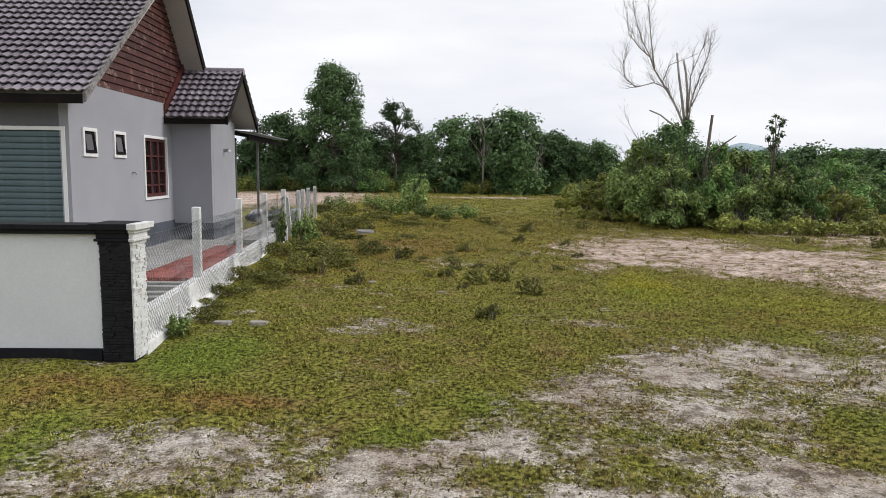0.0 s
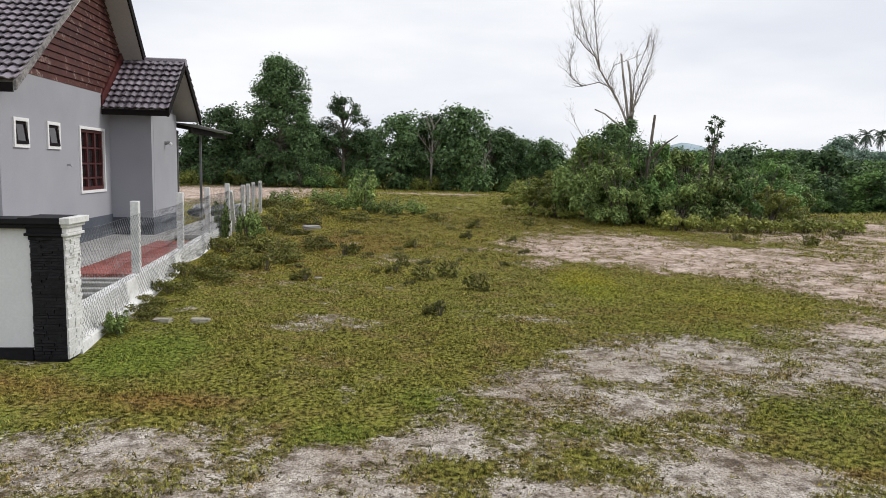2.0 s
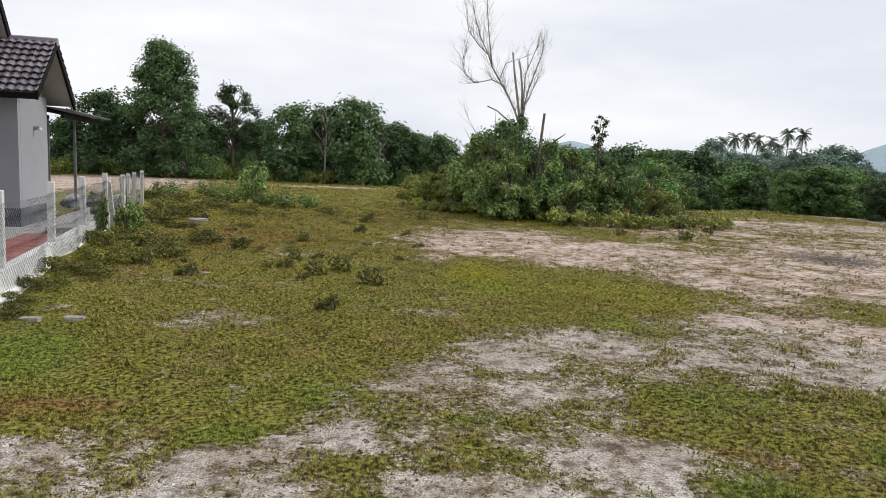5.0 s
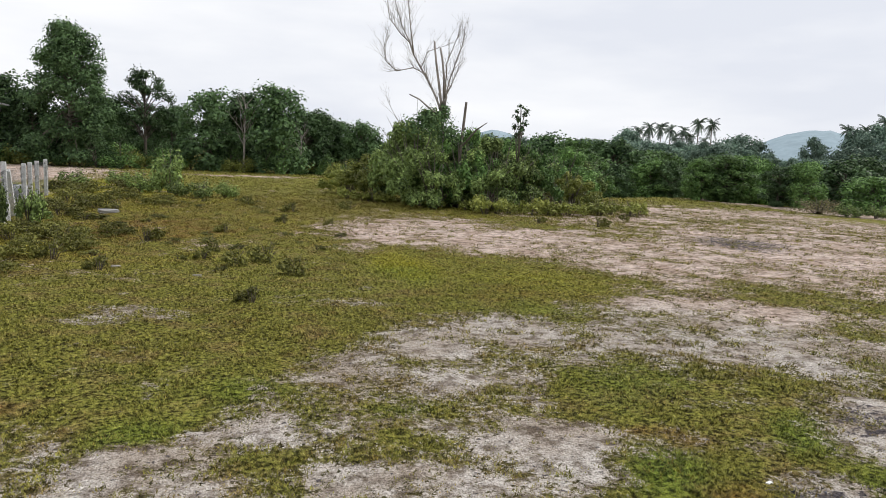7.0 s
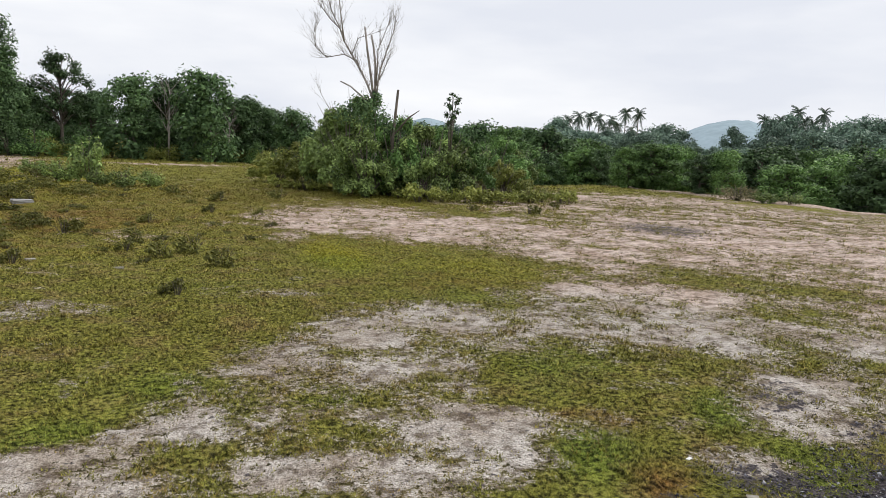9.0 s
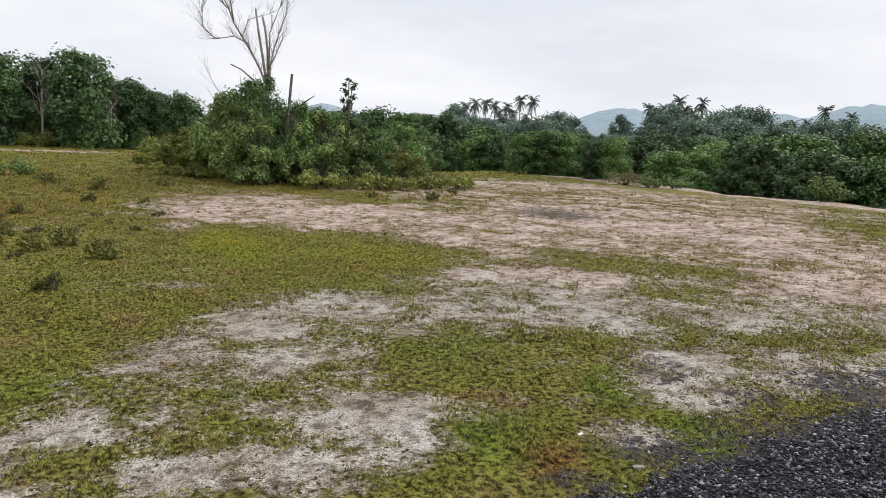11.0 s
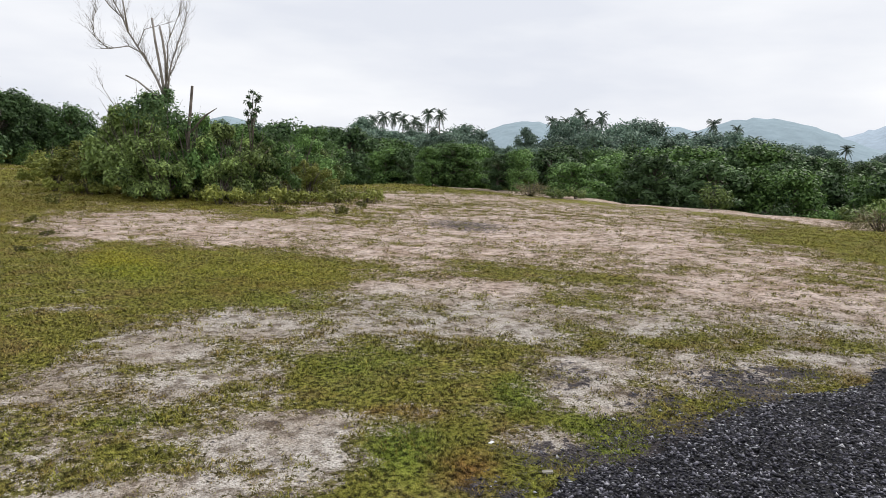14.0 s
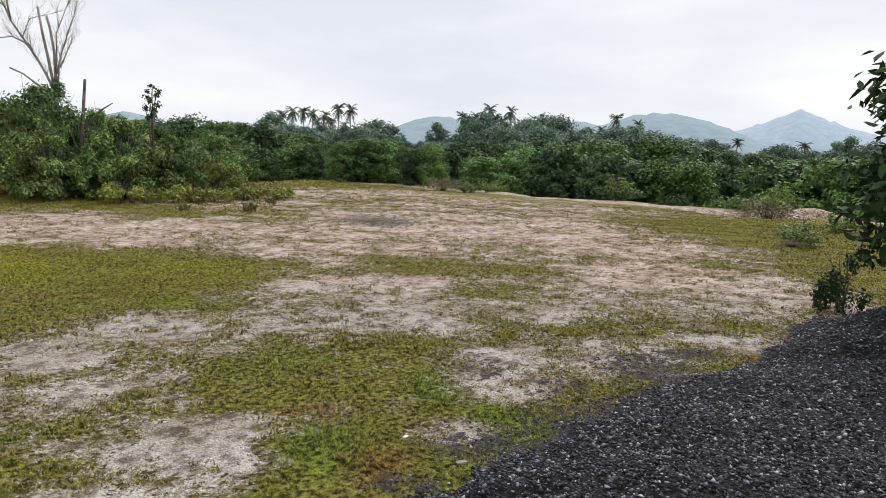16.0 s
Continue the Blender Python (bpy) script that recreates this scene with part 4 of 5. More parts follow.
def put(ob, x, y, turn=0.0, size=1.0, tall=1.0, sink=0.0, fresh=True):
    """Stands a plant, or a copy of it, on the ground."""
    m = pose(x, y, ground_at(x, y) - sink, 0, 0, turn)
    if fresh:
        o = copy_thing(ob, m)
    else:
        o = ob
        o.matrix_basis = m
    o.scale = (size, size, size * tall)
    return o


# tall trees closing the far side of the field: (x, y, height, crown radius)
BIG = broadleaf(11, 9.9, 3.7, 0.05, 36000, 0.19, M_LEAF, 130, loose=0.2, taper=0.5)
put(BIG, -8.1, 54.4, 0, fresh=False)
AIRY = broadleaf(12, 7.4, 2.1, 0.38, 6000, 0.17, M_LEAF, 46, loose=0.22, label="slender open-crowned tree at the field edge")
put(AIRY, -3.6, 57.9, 0, fresh=False)
TREES = [broadleaf(21, 6.0, 2.0, 0.04, 7500, 0.25, M_LEAF, 46, loose=0.36), broadleaf(22, 6.0, 2.3, 0.03, 7500, 0.26, M_LEAF, 44, loose=0.34),
         broadleaf(23, 6.0, 2.2, 0.05, 7500, 0.25, M_LEAF_B, 42, loose=0.35, label="broad green tree in the far tree belt"), broadleaf(24, 6.0, 2.8, 0.04, 8500, 0.26, M_LEAF_B, 48, loose=0.3, label="rounded green tree in the far tree belt")]
DOMES = [broadleaf(25, 6.0, 3.0, 0.04, 11000, 0.25, M_LEAF_B, 70, loose=0.22, label="domed green tree on the field's rim"), broadleaf(26, 6.0, 2.7, 0.04, 10500, 0.25, M_LEAF, 66, loose=0.22, label="domed dark green tree on the field's rim")]
WOODS = [broadleaf(27, 6.0, 1.9, 0.03, 7500, 0.25, M_LEAF_HAZE, 46, loose=0.38, label="tall tree in the distant woods, greyed with painted haze"), broadleaf(28, 6.0, 2.8, 0.1, 8000, 0.25, M_LEAF_HAZE, 50, loose=0.32, label="spreading tree in the distant woods, greyed with painted haze")]
BELT = [(-16.1, 59.9, 4.6), (-13.2, 58.5, 6.4), (-10.9, 57.1, 5.6), (-6.2, 57.7, 5.2), (-1.8, 60.0, 4.6), (0.9, 54.0, 5.9), (3.4, 55.9, 6.1), (5.6, 51.7, 6.4), (7.8, 54.4, 4.8), (10.9, 57.0, 4.6), (13.1, 56.5, 4.6), (15.4, 54.0, 4.4), (9.3, 55.0, 5.0), (12.0, 54.0, 4.9), (17.5, 52.0, 4.2), (19.8, 50.0, 3.7), (-19.5, 60.0, 5.0), (-23.0, 58.0, 5.5)]
rng = random.Random(31)
for i, (x, y, h) in enumerate(BELT):
    put(TREES[i % 2], x, y, rng.uniform(0, 360), h / 6.2, 1.0, fresh=i > 1)
# the belt goes on behind in depth
for i in range(34):
    x, y = -30 + i * 1.55 + rng.uniform(-1, 1), 64 + rng.uniform(-2.5, 6)
    put(TREES[rng.randrange(2)], x, y, rng.uniform(0, 360), rng.uniform(0.64, 0.88), 1.0)


def grown(ob, bearing, distance, rise, wide=1.0, fresh=True):
    """A tree at a bearing whose top stands that many degrees over eye level."""
    x, y = math.sin(radians(bearing)) * distance, math.cos(radians(bearing)) * distance
    s = (1.73 + distance * math.tan(radians(rise)) - ground_at(x, y)) / 6.1
    return put(ob, x, y, rng.uniform(0, 360), s * wide, 1 / wide, fresh=fresh)


KINDS = TREES + DOMES
BEARINGS = (20, 30, 33, 34.5, 41, 42.5, 44.5, 48, 49.5, 57, 58, 64, 66, 70, 79)
MID_RISE = (1.5, 1.6, 1.6, 0.9, 1.0, 1.2, 0.5, 0.6, 1.2, 1.2, 1.2, 1.5, 1.2, 0.7, 0.8)
FAR_RISE = (1.9, 1.8, 1.8, 1.6, 1.7, 1.8, 0.8, 0.9, 2.2, 2.4, 2.0, 2.0, 1.5, 1.1, 1.4)
# first row on the rim, then named crowns behind it: (bearing, distance, rise, width, kind)
for i in range(27):
    grown(KINDS[(4, 3, 5, 2, 5, 4)[i % 6]], 29 + i * 2.0 + rng.uniform(-0.7, 0.7), 40 - 0.12 * i + rng.uniform(-2, 5) - (4 if i > 12 else 0), rng.uniform(-0.2, 1.0), rng.uniform(1.0, 1.3), fresh=i not in (0, 1, 2, 3))
for bearing, distance, rise, wide, k in ((32.7, 46, 1.95, 1.15, 5), (30.0, 52, 1.9, 1.0, 3), (27.2, 55, 2.2, 0.9, 1), (24.6, 50, 1.7, 1.0, 3), (36.4, 58, 1.1, 1.0, 4), (43.2, 42, 0.9, 0.95, 2), (53.6, 48, 0.8, 1.1, 4), (56.2, 44, 0.6, 1.1, 4), (59.4, 46, 1.5, 1.15, 3), (64.4, 50, 1.9, 1.2, 2), (62.4, 60, 1.6, 1.0, 5), (66.9, 47, 1.1, 1.1, 5), (73.0, 42, 0.1, 0.95, 4), (77.4, 44, 0.3, 1.0, 2), (17.0, 60, 2.2, 1.0, 3), (19.8, 58, 1.9, 1.0, 1)):
    grown(KINDS[k], bearing, distance, rise, wide)
for i in range(44):
    bearing = 22 + i * 1.32 + rng.uniform(-0.6, 0.6)
    grown(KINDS[(1, 0, 1, 3)[i % 4]], bearing, rng.uniform(56, 85), np.interp(bearing, BEARINGS, MID_RISE) + rng.uniform(-0.4, 0.3), rng.uniform(0.9, 1.25))
# distant woods, haze mixed into their leaf colour, with taller crowns standing out
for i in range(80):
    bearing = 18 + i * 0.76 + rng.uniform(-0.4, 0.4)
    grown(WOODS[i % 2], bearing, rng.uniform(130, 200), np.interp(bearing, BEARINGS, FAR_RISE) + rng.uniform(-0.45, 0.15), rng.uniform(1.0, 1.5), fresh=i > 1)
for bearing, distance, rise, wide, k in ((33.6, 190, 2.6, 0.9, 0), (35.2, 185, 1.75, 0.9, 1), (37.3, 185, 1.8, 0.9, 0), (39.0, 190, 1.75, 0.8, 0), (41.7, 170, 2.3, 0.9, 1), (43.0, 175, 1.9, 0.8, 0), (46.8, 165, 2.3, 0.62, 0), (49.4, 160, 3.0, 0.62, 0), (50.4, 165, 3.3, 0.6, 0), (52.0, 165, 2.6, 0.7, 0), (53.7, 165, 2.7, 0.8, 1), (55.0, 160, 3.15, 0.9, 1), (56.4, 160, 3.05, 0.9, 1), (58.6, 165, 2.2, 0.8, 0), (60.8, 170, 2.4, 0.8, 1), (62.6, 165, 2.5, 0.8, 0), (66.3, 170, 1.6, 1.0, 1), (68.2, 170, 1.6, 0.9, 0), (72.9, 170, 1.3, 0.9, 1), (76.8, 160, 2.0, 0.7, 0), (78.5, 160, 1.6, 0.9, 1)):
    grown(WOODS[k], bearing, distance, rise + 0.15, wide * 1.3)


# undergrowth along the foot of the belt and the rim
SHRUBS = [shrub(41, 1.6, 1.3, 1900, 0.13, M_LEAF_B), shrub(42, 1.5, 1.4, 1900, 0.13, M_LEAF_Y, label="yellow-green wild shrub at the wood edge"), shrub(43, 1.7, 1.2, 1900, 0.12, M_LEAF, label="dark green wild shrub at the wood edge")]
for i in range(30):
    x, y = -24 + i * 1.25 + rng.uniform(-0.5, 0.5), 56.5 - 0.13 * i + rng.uniform(-2.5, 2)
    put(SHRUBS[i % 3], x, y, rng.uniform(0, 360), rng.uniform(0.8, 1.35), 1.0, fresh=i > 2)
for i in range(20):
    y = 33 - i * 1.7
    x = 27.2 + rng.uniform(-0.6, 3.0) + (1.2 if y < 12 else 0)
    put(SHRUBS[(2, 0, 2, 2, 1, 2)[i % 6]], x, y, rng.uniform(0, 360), rng.uniform(0.4, 0.85), rng.uniform(0.7, 1.0))
# the thicket in the middle of the field: (x, y, height, radius, kind)
THICKET = [(7.4, 25.0, 2.7, 1.9, 0), (8.6, 23.6, 2.3, 1.4, 2), (9.8, 23.0, 2.2, 1.6, 0), (6.6, 27.2, 1.5, 1.6, 1), (6.0, 30.0, 1.1, 1.4, 1), (8.2, 27.0, 3.2, 1.9, 0), (10.0, 25.5, 2.3, 1.9, 0), (11.2, 23.4, 1.9, 1.2, 2), (12.0, 25.5, 1.9, 1.8, 0), (12.7, 23.2, 1.2, 1.1, 1), (13.6, 25.5, 1.9, 1.6, 2), (15.0, 27.5, 1.7, 1.6, 0), (17.0, 29.5, 1.7, 1.6, 2), (7.5, 23.2, 1.7, 1.4, 0), (9.1, 22.8, 1.8, 1.3, 0)]
BUSHES = [shrub(51, 2.4, 1.7, 12000, 0.112, M_LEAF_T, "bush", "dense green bush in the field thicket", 22, 44, "thicket", "bush", 0.5),
          shrub(52, 2.4, 1.7, 12000, 0.112, M_LEAF_Y, "bush", "dense yellow-green bush in the field thicket", 22, 44, "thicket", "bush", 0.5),
          shrub(53, 2.4, 1.7, 12000, 0.112, M_LEAF_B, "bush", "dense dark green bush in the field thicket", 22, 44, "thicket", "bush", 0.5)]
done = set()
for x, y, h, r, k in THICKET:
    put(BUSHES[k], x, y - 0.9, rng.uniform(0, 360), r / 1.7 * 1.05, 1.3 * h / 2.4 / (r / 1.7 * 1.05), fresh=k in done)
    done.add(k)
dry = shrub(54, 1.5, 1.2, 1500, 0.09, M_LEAF_D, "bush", "dry brown twiggy bush in the thicket", 26, 16, "thicket", "bush")
put(dry, 10.9, 22.6, 0, 1.0, 1.0, fresh=False)
for x, y, s, t in ((10.5, 22.9, 0.8, 1.5), (11.6, 22.3, 0.8, 0.8), (12.4, 23.0, 0.8, 1.0), (24.0, 7.6, 0.85, 0.75), (15.9, 4.5, 0.3, 0.5), (24.1, 22.1, 0.9, 0.6)):
    put(dry, x, y, rng.uniform(0, 360), s, t)
weed = shrub(55, 0.55, 0.45, 420, 0.075, M_LEAF_Y, "weed", "low straggling yellow-green weed", 8, 9, "weeds at the thicket foot", "weed")
put(weed, 6.0, 25.3, fresh=False)
for i in range(26):
    k = i / 25
    x, y = 5.2 + 8.8 * k + rng.uniform(-0.3, 0.3), 26.0 - 5.9 * min(1, k * 2.4) + rng.uniform(-0.5, 0.4)
    put(weed, x, y, rng.uniform(0, 360), rng.uniform(0.6, 1.5), rng.uniform(0.8, 1.2))
# young shrubs and tufts standing in the turf
young = shrub(61, 1.1, 0.62, 1100, 0.1, M_LEAF_T, "young_shrub", "young leafy shrub standing in rough turf", 9, 26, "young shrubs in the field", "shrub")
for i, (x, y, s, t) in enumerate([(-0.9, 27.6, 1.25, 1.35), (-1.8, 27.2, 1.0, 0.85), (0.2, 25.2, 0.85, 0.8), (-0.6, 25.6, 0.7, 0.9), (1.0, 25.6, 0.8, 0.8), (27.0, 14.7, 1.35, 0.9), (24.4, 21.0, 1.0, 0.6), (25.1, 20.3, 0.9, 0.6), (27.9, 8.6, 1.2, 1.1), (26.6, 9.2, 1.1, 0.6), (16.2, 4.4, 0.6, 0.7), (17.9, 5.0, 0.8, 0.6), (20.8, 4.7, 0.8, 0.8), (-2.9, 30.5, 0.9, 0.8), (-4.2, 29.0, 1.0, 0.8)]):
    put(young, x, y, rng.uniform(0, 360), s, t, fresh=i > 0)
tuft = shrub(62, 0.2, 0.2, 340, 0.04, M_LEAF_O, "weed_tuft", "small olive green weed tuft in the turf", 7, 8, "tufts in the turf", "weed")
for i, (x, y, s) in enumerate([(0.62, 8.0, 1.05), (1.4, 9.95, 1.45), (0.62, 10.8, 1.3), (1.1, 11.2, 1.5), (0.15, 11.3, 1.0), (0.35, 12.2, 0.9), (-1.2, 10.4, 1.2), (-1.9, 11.2, 1.5), (-0.8, 13.5, 1.5), (0.6, 15.0, 1.2), (2.0, 17.0, 1.2), (10.3, 16.5, 1.6), (9.0, 17.5, 1.2), (12.5, 18.5, 1.2), (3.0, 16.2, 1.0), (2.6, 20.0, 1.6), (4.4, 21.0, 1.6), (1.6, 22.5, 1.6)]):
    put(tuft, x, y, rng.uniform(0, 360), s, 1.0, fresh=i > 0)
for i in range(55):
    x, y = rng.uniform(-3.3, 3.0), rng.uniform(9.5, 24)
    put(tuft, x - 0.05 * (y - 9), y, rng.uniform(0, 360), rng.uniform(0.5, 1.5) * (1.3 if x < -1 else 0.8), rng.uniform(0.35, 0.7))
rank = shrub(63, 0.26, 0.55, 1500, 0.045, M_LEAF_O, "rank_grass", "low rank growth of weeds along the fence", 10, 14, "rank growth by the fence", "weed")
for i, (x, y, s) in enumerate([(-2.75, 7.2, 0.4), (-2.72, 7.9, 0.55), (-2.85, 8.6, 0.5), (-2.78, 9.3, 0.7), (-2.5, 10.2, 0.8), (-2.9, 10.4, 0.8), (-2.4, 11.4, 1.0), (-2.7, 12.6, 1.1), (-1.9, 12.4, 1.0), (-2.2, 13.7, 1.1), (-2.9, 13.8, 0.9), (-1.5, 14.6, 1.0), (-3.0, 18.5, 1.2), (-2.4, 20.5, 1.4), (-3.4, 22.5, 1.5), (-2.2, 24.0, 1.5), (-3.4, 26.0, 1.6), (-1.0, 22.0, 1.2), (-4.2, 27.0, 1.6), (-2.6, 28.5, 1.6)]):
    put(rank, x, y, rng.uniform(0, 360), s, 1.0, fresh=i > 0)
vine = shrub(64, 1.15, 0.36, 1100, 0.1, M_LEAF_T, "climber", "leafy green climber growing up the fence", 7, 16, "climbers on the fence", "climber")
for i, (x, y, s, t) in enumerate([(-3.5, 15.2, 0.55, 2.1), (-2.98, 15.2, 0.62, 1.6), (-3.1, 16.9, 0.6, 1.3), (-2.65, 7.1, 0.35, 0.9)]):
    put(vine, x, y, 70 * i, s, t, fresh=i > 0)

# ---- dead tree standing in the thicket ----
dead = thing("dead_tree", pose(7.88, 22.67, 0, 0, 0, -19.2), "bare bleached dead tree with vines at its foot", "tree")
DEAD_LIMBS = [
    ("trunk", 0.15, [(0.02, 0.0), (0.04, 1.5), (0.0, 3.05)]),
    ("limb", 0.075, [(0.0, 3.0), (-0.26, 3.63), (-0.48, 4.07), (-0.78, 4.56), (-1.08, 5.04), (-1.24, 5.48), (-1.5, 5.97), (-1.72, 6.65), (-1.85, 7.2)]),
    ("limb", 0.045, [(-1.06, 5.0), (-1.2, 5.96), (-1.3, 6.82), (-1.3, 7.6)]),
    ("limb", 0.045, [(-0.53, 4.12), (-0.63, 4.41), (-1.07, 4.61), (-1.63, 4.48), (-1.98, 4.78), (-2.06, 5.23), (-1.94, 5.56)]),
    ("limb", 0.04, [(-1.19, 5.38), (-1.54, 5.69), (-1.89, 6.14), (-2.03, 6.96)]),
    ("stub", 0.085, [(-0.04, 3.1), (-0.18, 4.01), (-0.31, 4.78), (-0.4, 5.47)]),
    ("stub", 0.08, [(-0.01, 3.1), (-0.03, 4.3), (-0.12, 4.96), (-0.19, 5.29)]),
    ("limb", 0.055, [(0.02, 3.1), (0.08, 3.91), (0.17, 4.29), (0.35, 4.85), (0.51, 5.32), (0.62, 5.78)]),
    ("limb", 0.035, [(0.09, 3.82), (0.33, 4.38), (0.45, 4.71)]),
    ("limb", 0.04, [(0.02, 3.63), (0.04, 4.77), (0.28, 5.42), (0.4, 5.69)]),
    ("limb", 0.03, [(-0.83, 4.6), (-0.62, 5.17), (-0.17, 5.34), (0.28, 5.51)]),
    ("stub", 0.06, [(-0.05, 3.0), (-0.54, 3.35), (-0.83, 3.59), (-1.17, 3.74)]),
    ("limb", 0.02, [(-1.43, 2.7), (-1.77, 3.26), (-1.95, 3.61)]),
]
rng = random.Random(71)


def twigs(bm, p, d, length, radius, depth):
    q = p + d * length
    mid_p = p.lerp(q, 0.5) + Vector((rng.uniform(-1, 1), rng.uniform(-1, 1), rng.uniform(0, 1))) * length * 0.08
    tube(bm, [p, mid_p, q], [radius, radius * 0.75, radius * 0.45], 4)
    if depth:
        for _ in range(2 if depth > 1 else 3):
            nd = (d + Vector((rng.uniform(-0.7, 0.7), rng.uniform(-0.7, 0.7), rng.uniform(-0.05, 0.6)))).normalized()
            twigs(bm, q if rng.random() < 0.6 else mid_p, nd, length * rng.uniform(0.55, 0.8), radius * 0.5, depth - 1)


for name, r, line in DEAD_LIMBS:
    bm = bmesh.new()
    depth_drift = rng.uniform(-0.35, 0.35)
    pts = [Vector((u, depth_drift * (z - 3.0) * 0.4 if z > 3 else 0, z)) for u, z in line]
    broken = name == "stub"
    tube(bm, pts, [0.55 * r * (1 - (0.35 if broken else 0.8) * i / (len(pts) - 1)) for i in range(len(pts))], 7)
    if name == "limb" and not broken:
        for i in range(1, len(pts)):
            for _ in range(7 if r > 0.03 else 2):
                k = rng.random()
                p = pts[i - 1].lerp(pts[i], k)
                d = ((pts[i] - pts[i - 1]).normalized() + Vector((rng.uniform(-0.7, 0.7), rng.uniform(-0.7, 0.7), rng.uniform(0.0, 0.8)))).normalized()
                twigs(bm, p, d, rng.uniform(0.24, 0.45), 0.008, 3)
    part(name, bm, M_DEAD, dead, smooth=True)
rg = np.random.default_rng(72)
v, f = leaves(rg, [(0.0, 0, 2.6), (-0.3, -0.2, 2.8), (-0.9, -0.2, 2.7), (0.3, 0, 2.4), (0.05, 0.0, 3.2), (-0.5, -0.3, 3.0)], [[0.5, 0.5, 0.4], [0.6, 0.5, 0.4], [0.5, 0.4, 0.35], [0.5, 0.5, 0.4], [0.2, 0.2, 0.3], [0.4, 0.4, 0.3]], 1700, 0.12)
creeper = new("creeper", arrays("creeper", v, f, M_LEAF))
creeper.parent = dead
tagged(creeper, "dark creeper round the stem")
snag = thing("broken_snag", pose(8.47, 22.46, 0, 0, 0, -20), "broken grey dead trunk in the thicket", "dead trunk")
part("trunk", tube(bmesh.new(), [Vector((0, 0, 0)), Vector((-0.02, 0, 1.8)), Vector((0.12, 0, 3.55))], [0.08, 0.055, 0.04], 8), M_BARK, snag, smooth=True)
part("branch", tube(bmesh.new(), [Vector((0.05, 0, 2.1)), Vector((0.5, 0, 2.65)), Vector((0.85, -0.1, 2.9))], [0.04, 0.03, 0.012], 6), M_BARK, snag, smooth=True)
sapling = broadleaf(73, 3.75, 0.32, 0.66, 420, 0.1, M_LEAF, 18, stout=0.4, loose=0.36, name="sapling", label="thin dark sapling rising from the thicket", far=False)
put(sapling, 10.33, 21.8, fresh=False)
PALE = bmesh.new()
rng = random.Random(75)
base = Vector((0, 0, 0))
tube(PALE, [base, Vector((0.05, 0, 1.4)), Vector((0.1, 0, 3.2))], [0.06, 0.045, 0.02], 6)
for i in range(10):
    p = Vector((0.06, 0, 1.0 + 0.2 * i))
    twigs(PALE, p, Vector((rng.uniform(-0.8, 0.8), rng.uniform(-0.6, 0.6), 0.8)).normalized(), 0.8, 0.022, 2)
pale_tree = thing("bare_tree", pose(7.0, 51.0, 0), "pale leafless young tree before the dark belt", "tree", "bare trees at the belt")
part("trunk", PALE, M_DEAD, pale_tree, smooth=True)
for x, y, s, a in ((5.8, 50.6, 0.9, 80), (3.2, 52.5, 1.5, 30)):
    o = copy_thing(pale_tree, pose(x, y, 0, 0, 0, a))
    o.scale = (s, s, s)


# ---- coconut palms over the far woods ----
def palm(seed, height, fronds=28):
    rn, rg = random.Random(seed), np.random.default_rng(seed)
    ob = thing("coconut_palm", Matrix(), "tall slender coconut palm over the far woods", "palm", "coconut palms")
    bend = rn.uniform(-0.6, 0.6)
    pts = [Vector((bend * k * k, bend * 0.4 * k * k, height * k - 0.3)) for k in (0, 0.3, 0.6, 0.85, 1.0)]
    part("trunk", tube(bmesh.new(), pts, [0.24, 0.17, 0.14, 0.12, 0.12], 7), M_BARK, ob, smooth=True)
    head = pts[-1]
    for i in range(fronds):
        a, up = i * 2.4 + rn.uniform(-0.2, 0.2), rn.uniform(-0.75, 1.5)
        length = rn.uniform(1.7, 2.4)
        d = Vector((math.cos(a), math.sin(a), 0))
        line = [head + d * length * k * math.cos(up * (1 - k)) + Vector((0, 0, length * (math.sin(up) * k - 0.5 * k * k))) for k in np.linspace(0, 1, 9)]
        bm = bmesh.new()
        tube(bm, line, [0.03 * (1 - 0.85 * j / 8) for j in range(9)], 3)
        side = Vector((-d.y, d.x, 0))
        for j in range(1, 8):
            for s in (1, -1):
                for sub in (0.0, 0.5):
                    p = line[j].lerp(line[j + 1], sub)
                    ahead = (line[j + 1] - line[j]).normalized()
                    w = 0.55 * math.sin(math.pi * (0.15 + 0.8 * (j + sub) / 8.5))
                    tip = p + side * s * w + ahead * w * 0.6 + Vector((0, 0, -0.28 * w - rn.uniform(0, 0.12)))
                    bm.faces.new((bm.verts.new(p), bm.verts.new(p + ahead * 0.17), bm.verts.new(tip)))
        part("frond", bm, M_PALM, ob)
    return ob


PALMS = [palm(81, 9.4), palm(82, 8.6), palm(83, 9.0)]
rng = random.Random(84)
